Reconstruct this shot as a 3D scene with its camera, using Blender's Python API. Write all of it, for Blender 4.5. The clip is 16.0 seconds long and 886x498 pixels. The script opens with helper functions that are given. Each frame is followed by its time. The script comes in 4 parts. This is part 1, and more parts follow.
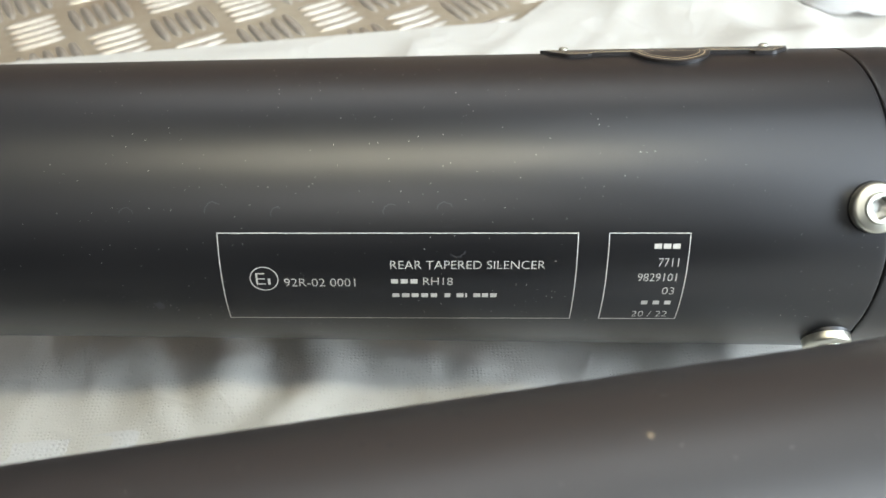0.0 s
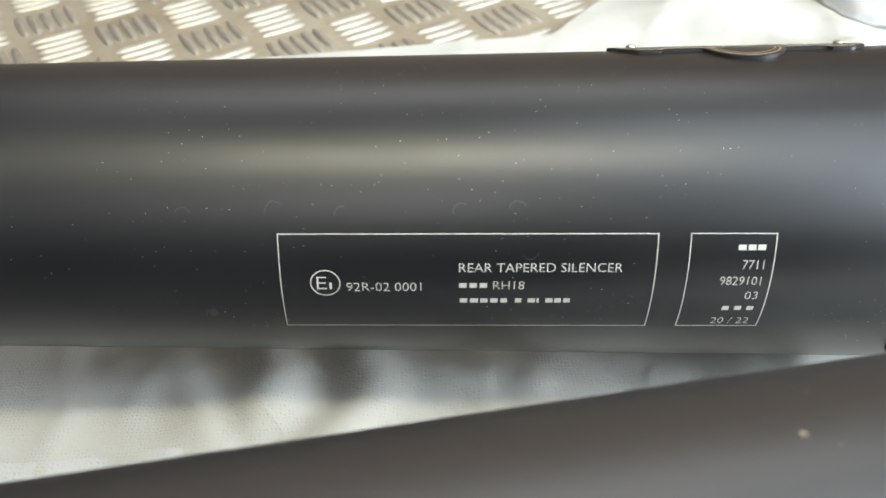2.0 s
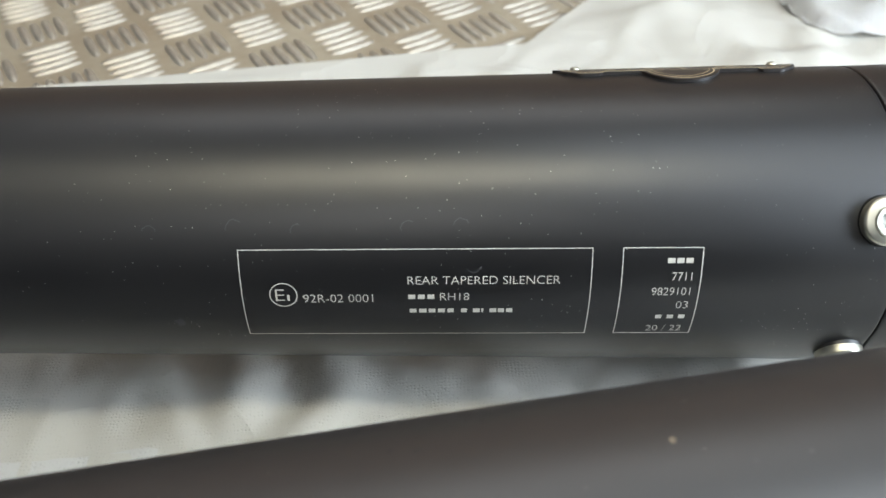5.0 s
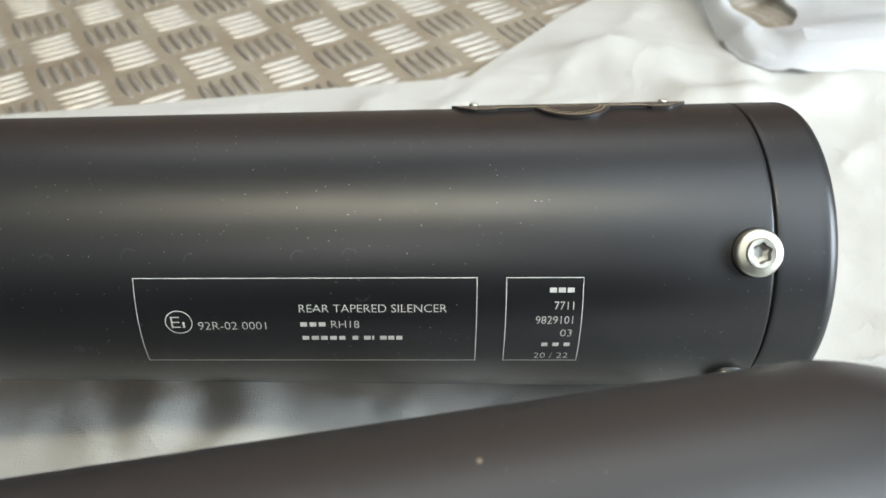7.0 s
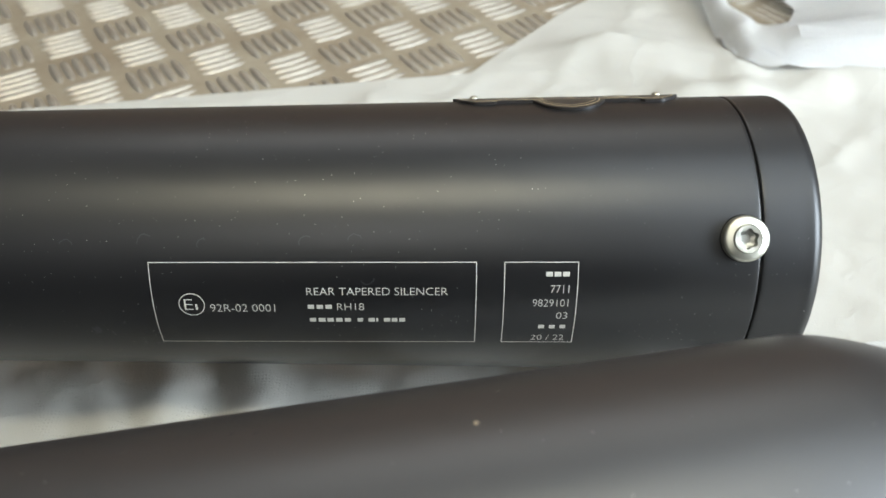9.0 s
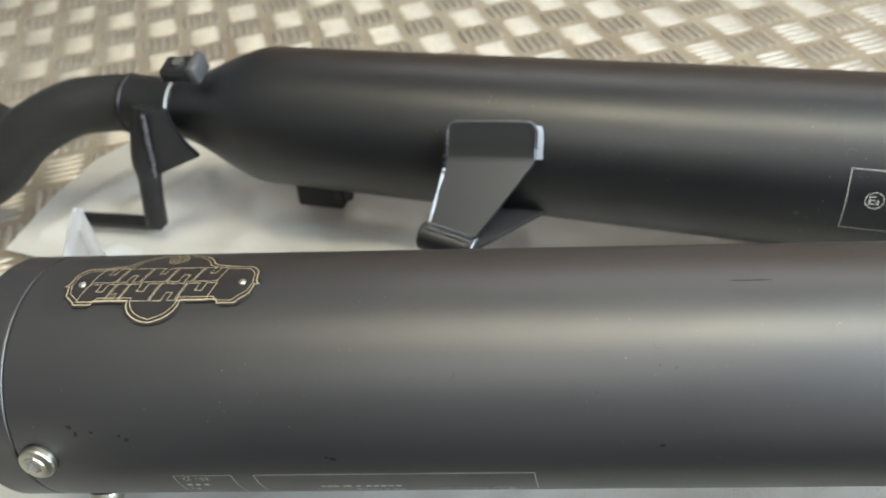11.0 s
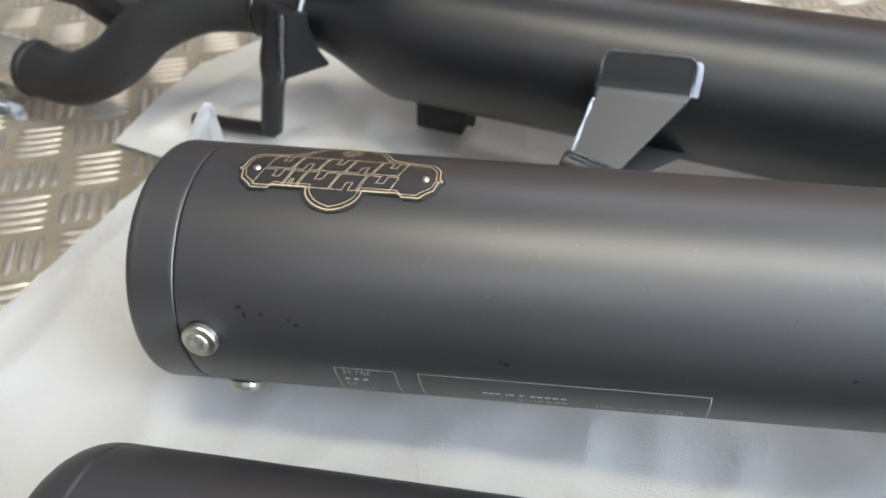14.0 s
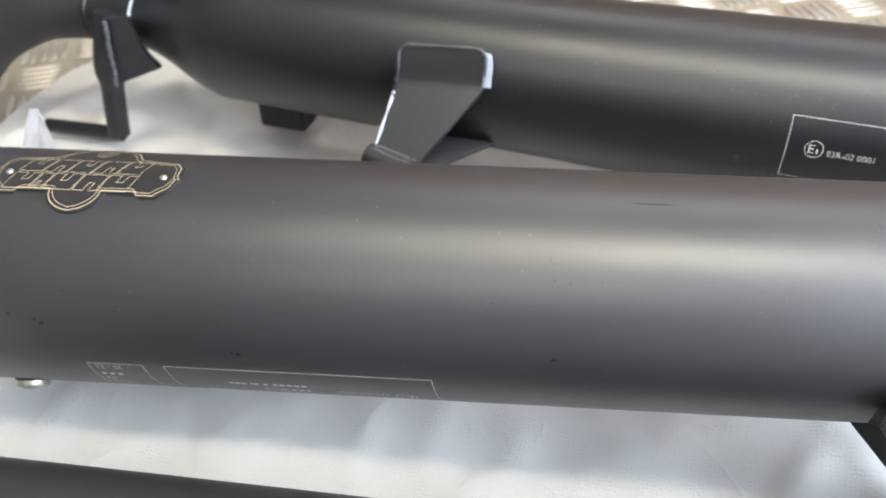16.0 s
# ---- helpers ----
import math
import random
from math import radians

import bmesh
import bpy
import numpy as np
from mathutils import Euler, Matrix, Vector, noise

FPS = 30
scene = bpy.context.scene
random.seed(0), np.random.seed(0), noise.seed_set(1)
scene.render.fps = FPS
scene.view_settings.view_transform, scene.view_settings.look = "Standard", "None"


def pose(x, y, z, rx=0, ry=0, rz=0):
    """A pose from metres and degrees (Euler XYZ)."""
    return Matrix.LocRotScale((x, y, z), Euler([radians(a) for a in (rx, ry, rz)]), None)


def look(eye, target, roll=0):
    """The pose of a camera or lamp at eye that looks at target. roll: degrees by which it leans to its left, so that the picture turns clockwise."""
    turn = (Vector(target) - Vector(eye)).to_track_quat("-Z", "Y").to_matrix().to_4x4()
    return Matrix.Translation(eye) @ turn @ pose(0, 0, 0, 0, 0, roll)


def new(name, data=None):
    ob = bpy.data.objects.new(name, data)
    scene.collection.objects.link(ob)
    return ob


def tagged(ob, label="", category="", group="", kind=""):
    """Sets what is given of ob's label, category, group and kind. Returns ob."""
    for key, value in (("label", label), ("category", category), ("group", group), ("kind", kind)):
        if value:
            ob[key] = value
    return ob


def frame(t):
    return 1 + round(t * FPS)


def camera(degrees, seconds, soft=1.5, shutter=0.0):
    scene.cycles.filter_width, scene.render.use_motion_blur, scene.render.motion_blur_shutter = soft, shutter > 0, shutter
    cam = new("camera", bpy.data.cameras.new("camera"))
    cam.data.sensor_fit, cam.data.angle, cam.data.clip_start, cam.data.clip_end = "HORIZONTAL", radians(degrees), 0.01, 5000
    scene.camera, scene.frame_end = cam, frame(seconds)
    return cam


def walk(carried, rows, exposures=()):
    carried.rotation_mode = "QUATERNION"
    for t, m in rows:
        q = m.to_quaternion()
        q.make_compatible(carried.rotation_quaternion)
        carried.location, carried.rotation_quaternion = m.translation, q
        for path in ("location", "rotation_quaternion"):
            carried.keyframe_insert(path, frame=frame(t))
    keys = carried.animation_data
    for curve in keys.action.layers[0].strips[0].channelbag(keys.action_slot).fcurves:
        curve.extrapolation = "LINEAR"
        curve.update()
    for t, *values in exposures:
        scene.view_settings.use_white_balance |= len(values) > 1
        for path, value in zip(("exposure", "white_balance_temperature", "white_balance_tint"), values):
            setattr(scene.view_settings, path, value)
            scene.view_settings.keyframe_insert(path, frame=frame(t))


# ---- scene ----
cam = camera(55.1, 16.0)
PATH = [
    (0, (0.003, -0.047, 0.292), (0.02, 1.391, -1.098), -1.6),
    (0.5, (-0.001, -0.062, 0.291), (0.002, 1.386, -1.089), -2.8),
    (1, (-0.01, -0.06, 0.287), (0.007, 1.415, -1.063), -1.7),
    (1.5, (-0.013, -0.059, 0.285), (0.007, 1.429, -1.052), -1.3),
    (2, (-0.019, -0.042, 0.276), (-0.002, 1.445, -1.061), -1.7),
    (2.5, (-0.02, -0.04, 0.278), (-0.007, 1.429, -1.079), -2.0),
    (3, (-0.013, -0.042, 0.283), (-0.005, 1.404, -1.099), -2.6),
    (5.3, (0.001, -0.057, 0.298), (0.011, 1.431, -1.038), -2.1),
    (5.5, (0.003, -0.063, 0.301), (0.026, 1.433, -1.027), -1.7),
    (6, (0.01, -0.075, 0.296), (0.034, 1.432, -1.018), -1.5),
    (6.5, (0.02, -0.066, 0.297), (0.044, 1.453, -1.004), -1.5),
    (7, (0.034, -0.06, 0.299), (0.061, 1.461, -1.0), -1.5),
    (7.5, (0.037, -0.061, 0.297), (0.067, 1.455, -1.007), -1.5),
    (8, (0.04, -0.061, 0.295), (0.072, 1.453, -1.012), -1.4),
    (8.2, (0.04, -0.063, 0.296), (0.075, 1.451, -1.011), -1.4),
    (10.3, (-0.059, -0.173, 0.347), (-0.323, 1.345, -0.928), -5.3),
    (10.5, (-0.102, -0.213, 0.361), (-0.469, 1.291, -0.906), -5.9),
    (10.6, (-0.12, -0.232, 0.368), (-0.51, 1.276, -0.887), -5.3),
    (11, (-0.166, -0.255, 0.369), (-0.639, 1.241, -0.87), -6.3),
    (11.5, (-0.246, -0.305, 0.361), (-0.784, 1.198, -0.844), -5.7),
    (12, (-0.262, -0.3, 0.328), (-0.816, 1.189, -0.886), -4.0),
    (12.5, (-0.268, -0.28, 0.353), (-0.788, 1.195, -0.893), -2.6),
    (13, (-0.254, -0.277, 0.355), (-0.74, 1.186, -0.919), -1.2),
    (13.5, (-0.24, -0.281, 0.35), (-0.709, 1.169, -0.946), -0.6),
    (14, (-0.237, -0.286, 0.351), (-0.711, 1.154, -0.952), -0.8),
    (14.5, (-0.208, -0.272, 0.355), (-0.698, 1.179, -0.932), -1.6),
    (15, (-0.176, -0.268, 0.349), (-0.668, 1.192, -0.926), -1.9),
    (15.5, (-0.152, -0.267, 0.353), (-0.651, 1.18, -0.935), -2.6),
    (16, (-0.123, -0.26, 0.353), (-0.611, 1.17, -0.958), -3.1),
]
walk(cam, [(t, look(eye, target, roll)) for t, eye, target, roll in PATH], [(0, -0.62, 6330, 8), (2.5, -0.42, 6360, 6), (5.5, -0.86, 6320, 8), (6.5, -0.78, 6320, 8), (8, -1.04, 6350, 7), (10.5, -0.56, 6450, 6), (11.5, -0.48, 6400, 8), (12.5, -0.54, 6300, 12), (14, -0.46, 6100, 12), (16, -0.12, 6200, 13)])

cam.data.dof.use_dof = True
cam.data.dof.focus_distance = 0.30
cam.data.dof.aperture_fstop = 14.0

# ---- world, sun, large lights ----
world = bpy.data.worlds.new("world")
scene.world = world
world.use_nodes = True
wn = world.node_tree
wn.nodes.clear()
sky = wn.nodes.new("ShaderNodeTexSky")
sky.sky_type, sky.sun_disc, sky.sun_elevation, sky.sun_rotation = "NISHITA", False, radians(38), radians(200)
bg = wn.nodes.new("ShaderNodeBackground")
bg.inputs["Strength"].default_value = 0.08
out = wn.nodes.new("ShaderNodeOutputWorld")
wn.links.new(sky.outputs[0], bg.inputs[0])
wn.links.new(bg.outputs[0], out.inputs[0])


def area_lamp(name, eye, target, w, h, watts, colour):
    data = bpy.data.lights.new(name, "AREA")
    data.shape, data.size, data.size_y, data.energy, data.color = "RECTANGLE", w, h, watts, colour
    ob = new(name, data)
    ob.matrix_world = look(eye, target)
    return ob


# the ceiling strip light over the work, the clear rooflight, the high window and the open doorway; the two pale roof
# sheets and the far rooflight are unseen fill, added to brighten the silencers
area_lamp("ceiling_light_glow", (-0.10, -0.45, 2.18), (-0.10, -0.45, 0), 1.2, 0.24, 48, (1.0, 0.91, 0.68))
area_lamp("roof_fill", (-0.22, -0.30, 2.38), (-0.22, -0.30, 0.0), 1.1, 1.0, 1, (0.98, 0.97, 0.96))
area_lamp("far_roof_fill", (-0.22, 0.86, 2.38), (-0.22, 0.86, 0.0), 1.1, 1.1, 1, (0.98, 0.95, 0.93))
area_lamp("rooflight_daylight", (1.05, -0.35, 2.38), (1.05, -0.35, 0.0), 1.35, 2.0, 56, (0.84, 0.92, 1.0))
area_lamp("far_ceiling_fill", (0.1, 1.93, 2.38), (0.1, 1.93, 0.0), 2.6, 0.8, 41, (1.0, 0.98, 0.95))
area_lamp("high_window_daylight", (-0.28, -1.76, 1.78), (-0.28, 0.1, 0.6), 0.95, 0.8, 16, (1.0, 0.97, 0.90))
area_lamp("doorway_daylight", (2.75, -1.16, 1.40), (0.0, -0.10, 0.2), 2.0, 2.2, 580, (0.82, 0.905, 1.0))


# ---- materials ----
def material(name):
    m = bpy.data.materials.new(name)
    m.use_nodes = True
    nt = m.node_tree
    return m, nt, nt.nodes["Principled BSDF"]


def node(nt, kind, **kw):
    n = nt.nodes.new(kind)
    for k, v in kw.items():
        n.inputs[k].default_value = v
    return n


def coords(nt, scale=(1, 1, 1)):
    tc = nt.nodes.new("ShaderNodeTexCoord")
    mp = node(nt, "ShaderNodeMapping", Scale=scale)
    nt.links.new(tc.outputs["Object"], mp.inputs[0])
    return mp.outputs[0]


def ramp(nt, src, stops):
    r = nt.nodes.new("ShaderNodeValToRGB")
    els = r.color_ramp.elements
    els[0].position, els[0].color = stops[0][0], (*stops[0][1], 1)
    els[1].position, els[1].color = stops[-1][0], (*stops[-1][1], 1)
    for p, c in stops[1:-1]:
        e = els.new(p)
        e.color = (*c, 1)
    nt.links.new(src, r.inputs[0])
    return r.outputs[0]


def g3(v):
    return (v, v, v)


def noise_tex(nt, vec, scale, detail=4, rough=0.5):
    n = node(nt, "ShaderNodeTexNoise", Scale=scale, Detail=detail, Roughness=rough)
    nt.links.new(vec, n.inputs["Vector"])
    return n.outputs["Fac"]


def bump(nt, bsdf, src, strength, dist):
    b = node(nt, "ShaderNodeBump", Strength=strength, Distance=dist)
    nt.links.new(src, b.inputs["Height"])
    nt.links.new(b.outputs[0], bsdf.inputs["Normal"])
    return b


def mix(nt, fac, a, b):
    m = nt.nodes.new("ShaderNodeMix")
    m.data_type = "RGBA"
    for src, i in ((fac, 0), (a, 6), (b, 7)):
        if isinstance(src, (int, float)):
            m.inputs[i].default_value = src
        elif isinstance(src, tuple):
            m.inputs[i].default_value = (*src, 1)
        else:
            nt.links.new(src, m.inputs[i])
    return m.outputs[2]


def mat_coat(name, base, rough, specks=True, gloss=0.60, grit=0.14, few=0.50):
    """Black satin stove paint with a fine grain and scattered dust."""
    m, nt, b = material(name)
    v = coords(nt)
    cloud = noise_tex(nt, v, 9.0, 3)
    grain = noise_tex(nt, v, 2600.0, 2)
    col = mix(nt, cloud, tuple(c * 0.8 for c in base), tuple(c * 1.25 for c in base))
    if specks:
        vo = node(nt, "ShaderNodeTexVoronoi", Scale=470.0, Randomness=1.0)
        nt.links.new(v, vo.inputs["Vector"])
        dot = ramp(nt, vo.outputs["Distance"], [(0.055, g3(1)), (0.09, g3(0))])
        patch = ramp(nt, noise_tex(nt, v, 14.0, 3), [(0.42, g3(0.0)), (0.56, g3(1))])
        pick = ramp(nt, vo.outputs["Color"], [(few, g3(0)), (few + 0.06, g3(1))])
        mul = nt.nodes.new("ShaderNodeMath")
        mul.operation = "MULTIPLY"
        nt.links.new(dot, mul.inputs[0])
        nt.links.new(pick, mul.inputs[1])
        mul2 = nt.nodes.new("ShaderNodeMath")
        mul2.operation = "MULTIPLY"
        nt.links.new(mul.outputs[0], mul2.inputs[0])
        nt.links.new(patch, mul2.inputs[1])
        col = mix(nt, mul2.outputs[0], col, (0.38, 0.37, 0.35))
    nt.links.new(col, b.inputs["Base Color"])
    rr = ramp(nt, cloud, [(0.3, g3(rough - 0.035)), (0.7, g3(rough + 0.035))])
    nt.links.new(rr, b.inputs["Roughness"])
    b.inputs["Specular IOR Level"].default_value = gloss
    bump(nt, b, grain, grit, 0.0002)
    return m


def mat_plain(name, base, rough, metal=0.0, vary=0.15, scale=60.0, bumpy=0.05, dist=0.0005):
    m, nt, b = material(name)
    v = coords(nt)
    n1 = noise_tex(nt, v, scale, 5, 0.6)
    n2 = noise_tex(nt, v, scale * 14, 2)
    col = mix(nt, n1, tuple(c * (1 - vary) for c in base), tuple(min(1, c * (1 + vary)) for c in base))
    nt.links.new(col, b.inputs["Base Color"])
    nt.links.new(ramp(nt, n1, [(0.3, g3(max(0.02, rough - 0.07))), (0.7, g3(rough + 0.07))]), b.inputs["Roughness"])
    b.inputs["Metallic"].default_value = metal
    bump(nt, b, n2, bumpy, dist)
    return m


COAT = mat_coat("black_satin_paint", (0.0050, 0.0049, 0.0055), 0.38)
COAT_DUSTY = mat_coat("dusty_black_satin_paint", (0.0145, 0.0135, 0.0142), 0.42, True, 1.0, 0.14, 0.72)
COAT_PLAIN = mat_coat("black_paint_on_brackets", (0.010, 0.0097, 0.0105), 0.36, False, 0.42)
HANGER = mat_coat("gloss_black_hanger_paint", (0.016, 0.016, 0.0155), 0.31, False, 1.0, 0.02)
PIPE = mat_coat("black_paint_on_pipe", (0.0125, 0.0118, 0.011), 0.46, True, 0.40)
DULL = mat_plain("matt_black_rubber", (0.012, 0.012, 0.012), 0.7)
GROOVE = mat_plain("dark_joint", (0.004, 0.004, 0.004), 0.8)
WORN = mat_plain("worn_paint_edge", (0.42, 0.44, 0.48), 0.42, 0.2, 0.3, 300.0, 0.4)
WORN_WELD = mat_plain("scuffed_weld", (0.055, 0.055, 0.058), 0.36, 0.1, 0.5, 500.0, 0.4)
ZINC = mat_plain("zinc_plated_steel", (0.50, 0.49, 0.42), 0.34, 1.0, 0.12, 200.0, 0.15, 0.0002)
RECESS = mat_plain("dull_grey_steel", (0.36, 0.36, 0.33), 0.45, 0.9, 0.3, 400.0, 0.2, 0.0002)
SLEEVE = mat_plain("bare_stainless_steel", (0.80, 0.73, 0.58), 0.22, 1.0, 0.2, 60.0, 0.1)
ENGRAVED = mat_plain("laser_engraving", (0.44, 0.43, 0.39), 0.6, 0.0, 0.3, 900.0)
FAINT = mat_plain("faint_scuff", (0.036, 0.036, 0.039), 0.5, 0.0, 0.4, 900.0)
CHIP = mat_plain("tan_primer", (0.25, 0.20, 0.14), 0.6, 0.0, 0.3, 900.0)
SMUDGE = mat_plain("oily_black", (0.0085, 0.008, 0.0085), 0.42, 0.0, 0.3, 500.0)
GOLD = mat_plain("bare_brass_engraving", (0.68, 0.57, 0.38), 0.4, 0.6, 0.25, 700.0)
BADGE = mat_plain("black_anodised_badge", (0.018, 0.016, 0.015), 0.34)
WALL = mat_plain("grey_painted_panel", (0.58, 0.58, 0.59), 0.7, 0.0, 0.08, 4.0)
WOOD = mat_plain("brown_plywood_lining", (0.30, 0.195, 0.125), 0.6, 0.0, 0.25, 5.0)
# unseen walls made dark so that the black paint reflects a dark band
UNSEEN_DARK_WALL = mat_plain("unseen_wall_darkened_for_reflections", (0.16, 0.16, 0.165), 0.7, 0.0, 0.08, 4.0)
CEIL = mat_plain("off_white_ceiling", (0.68, 0.67, 0.66), 0.8, 0.0, 0.06, 4.0)


def mat_plate():
    m, nt, b = material("worn_aluminium_tread_plate")
    v = coords(nt)
    big = noise_tex(nt, v, 7.0, 5, 0.6)
    fine = noise_tex(nt, v, 160.0, 5, 0.65)
    streak = noise_tex(nt, coords(nt, (30, 260, 30)), 1.0, 3)
    col = mix(nt, fine, (0.255, 0.22, 0.16), (0.40, 0.355, 0.272))
    col = mix(nt, ramp(nt, big, [(0.40, g3(0)), (0.66, g3(0.7))]), col, (0.20, 0.15, 0.098))
    nt.links.new(col, b.inputs["Base Color"])
    b.inputs["Metallic"].default_value = 0.35
    nt.links.new(ramp(nt, streak, [(0.25, g3(0.42)), (0.75, g3(0.60))]), b.inputs["Roughness"])
    bump(nt, b, fine, 0.12, 0.0006)
    return m


def mat_bars():
    m, nt, b = material("rubbed_aluminium_bars")
    v = coords(nt)
    fine = noise_tex(nt, v, 220.0, 4, 0.6)
    col = mix(nt, fine, (0.28, 0.252, 0.205), (0.55, 0.515, 0.45))
    nt.links.new(col, b.inputs["Base Color"])
    b.inputs["Metallic"].default_value = 0.8
    nt.links.new(ramp(nt, fine, [(0.3, g3(0.38)), (0.7, g3(0.52))]), b.inputs["Roughness"])
    bump(nt, b, fine, 0.1, 0.0004)
    return m


def mat_fabric(name, base, cell=0.0016, strength=0.3, thinness=0.2):
    """Spun-bonded white bag cloth with embossed dots."""
    m, nt, b = material(name)
    v = coords(nt, (1 / cell, 1 / cell, 1 / cell))
    vo = node(nt, "ShaderNodeTexVoronoi", Scale=1.0, Randomness=0.4)
    nt.links.new(v, vo.inputs["Vector"])
    dots = ramp(nt, vo.outputs["Distance"], [(0.12, g3(0)), (0.42, g3(1))])
    v2 = coords(nt)
    cloud = noise_tex(nt, v2, 11.0, 5, 0.6)
    fibre = noise_tex(nt, v2, 900.0, 4, 0.7)
    col = mix(nt, cloud, tuple(c * 0.90 for c in base), base)
    col = mix(nt, dots, tuple(c * 0.93 for c in base), col)
    nt.links.new(col, b.inputs["Base Color"])
    b.inputs["Roughness"].default_value = 0.72
    b.inputs["Specular IOR Level"].default_value = 0.25
    add = nt.nodes.new("ShaderNodeMath")
    add.operation = "ADD"
    nt.links.new(dots, add.inputs[0])
    nt.links.new(fibre, add.inputs[1])
    bp = bump(nt, b, add.outputs[0], strength, 0.0004)
    warp = node(nt, "ShaderNodeTexNoise", Scale=9.0, Detail=3.0)
    nt.links.new(v2, warp.inputs["Vector"])
    shift = nt.nodes.new("ShaderNodeVectorMath")
    shift.operation = "MULTIPLY_ADD"
    nt.links.new(warp.outputs["Color"], shift.inputs[0])
    shift.inputs[1].default_value = (0.12, 0.12, 0.12)
    nt.links.new(v2, shift.inputs[2])
    crease = ramp(nt, noise_tex(nt, shift.outputs[0], 16.0, 3, 0.45), [(0.30, g3(0.0)), (0.47, g3(0.62)), (0.505, g3(1.0)), (0.54, g3(0.62)), (0.75, g3(0.1))])
    bp2 = nt.nodes.new("ShaderNodeBump")
    bp2.inputs["Strength"].default_value = 0.16
    bp2.inputs["Distance"].default_value = 0.005
    nt.links.new(crease, bp2.inputs["Height"])
    nt.links.new(bp2.outputs[0], bp.inputs["Normal"])
    thin = nt.nodes.new("ShaderNodeBsdfTranslucent")
    nt.links.new(col, thin.inputs["Color"])
    nt.links.new(bp.outputs[0], thin.inputs["Normal"])
    both = nt.nodes.new("ShaderNodeMixShader")
    both.inputs[0].default_value = thinness
    nt.links.new(b.outputs[0], both.inputs[1])
    nt.links.new(thin.outputs[0], both.inputs[2])
    nt.links.new(both.outputs[0], nt.nodes["Material Output"].inputs["Surface"])
    return m


PLATE = mat_plate()
BARS = mat_bars()
CLOTH = mat_fabric("white_nonwoven_cloth", (0.565, 0.55, 0.505), 0.0016, 0.45)
# lighter copy of the bag cloth: light on the standing corner is in its colour
CLOTH_LIT = mat_fabric("lit_white_nonwoven_cloth", (0.90, 0.91, 0.92), 0.0019, 0.3, 0.35)
CLOTH_COOL = mat_fabric("cool_white_nonwoven_cloth", (0.58, 0.575, 0.555), 0.0021, 0.5)
SCRAP = mat_plain("dusty_plastic_scrap", (0.60, 0.62, 0.65), 0.4, 0.0, 0.25, 90.0, 0.3, 0.002)
PLASTIC = mat_plain("thin_white_plastic", (0.74, 0.74, 0.735), 0.38, 0.0, 0.05, 30.0, 0.25, 0.002)


# ---- mesh helpers ----
def part(name, bm, mat, parent=None, label="", smooth=True):
    me = bpy.data.meshes.new(name)
    bmesh.ops.recalc_face_normals(bm, faces=bm.faces)
    bm.to_mesh(me)
    bm.free()
    if smooth:
        for p in me.polygons:
            p.use_smooth = True
        me.set_sharp_from_angle(angle=radians(38))
    me.materials.append(mat)
    ob = new(name, me)
    if parent:
        ob.parent = parent
    if label:
        ob["label"] = label
    return ob


def lathe(profile, n=96, close=False):
    """Turn (s, r) pairs about the x axis."""
    bm = bmesh.new()
    rings = []
    for s, r in profile:
        rings.append([bm.verts.new((s, r * math.sin(2 * math.pi * k / n), r * math.cos(2 * math.pi * k / n))) for k in range(n)])
    for a, b in zip(rings, rings[1:]):
        for k in range(n):
            bm.faces.new((a[k], a[(k + 1) % n], b[(k + 1) % n], b[k]))
    if close:
        bm.faces.new(rings[0])
        bm.faces.new(rings[-1])
    return bm


def block(size, centre=(0, 0, 0), bevel=0.001, segs=2, m=None):
    bm = bmesh.new()
    bmesh.ops.create_cube(bm, size=1)
    bmesh.ops.scale(bm, vec=size, verts=bm.verts)
    if bevel:
        bmesh.ops.bevel(bm, geom=bm.edges[:], offset=bevel, segments=segs, affect="EDGES", profile=0.5)
    if m:
        bmesh.ops.transform(bm, matrix=m, verts=bm.verts)
    bmesh.ops.translate(bm, vec=centre, verts=bm.verts)
    return bm


def slab(outline, thick, bevel=0.0006):
    """A flat plate: outline of 3D points in one plane, given thickness across it."""
    bm = bmesh.new()
    pts = [Vector(p) for p in outline]
    n = (pts[1] - pts[0]).cross(pts[2] - pts[0]).normalized()
    lo = [bm.verts.new(p - n * thick / 2) for p in pts]
    hi = [bm.verts.new(p + n * thick / 2) for p in pts]
    bm.faces.new(lo)
    bm.faces.new(hi)
    for k in range(len(pts)):
        j = (k + 1) % len(pts)
        bm.faces.new((lo[k], lo[j], hi[j], hi[k]))
    if bevel:
        bmesh.ops.bevel(bm, geom=bm.edges[:], offset=bevel, segments=2, affect="EDGES", profile=0.5)
    return bm


def smooth_path(pts, n):
    """Catmull-Rom through the points."""
    p = [Vector(q) for q in pts]
    p = [2 * p[0] - p[1]] + p + [2 * p[-1] - p[-2]]
    out_pts = []
    for i in range(1, len(p) - 2):
        for k in range(n):
            t = k / n
            a, b, c, d = p[i - 1], p[i], p[i + 1], p[i + 2]
            out_pts.append(0.5 * (2 * b + (c - a) * t + (2 * a - 5 * b + 4 * c - d) * t * t + (3 * b - a - 3 * c + d) * t ** 3))
    out_pts.append(p[-2])
    return out_pts


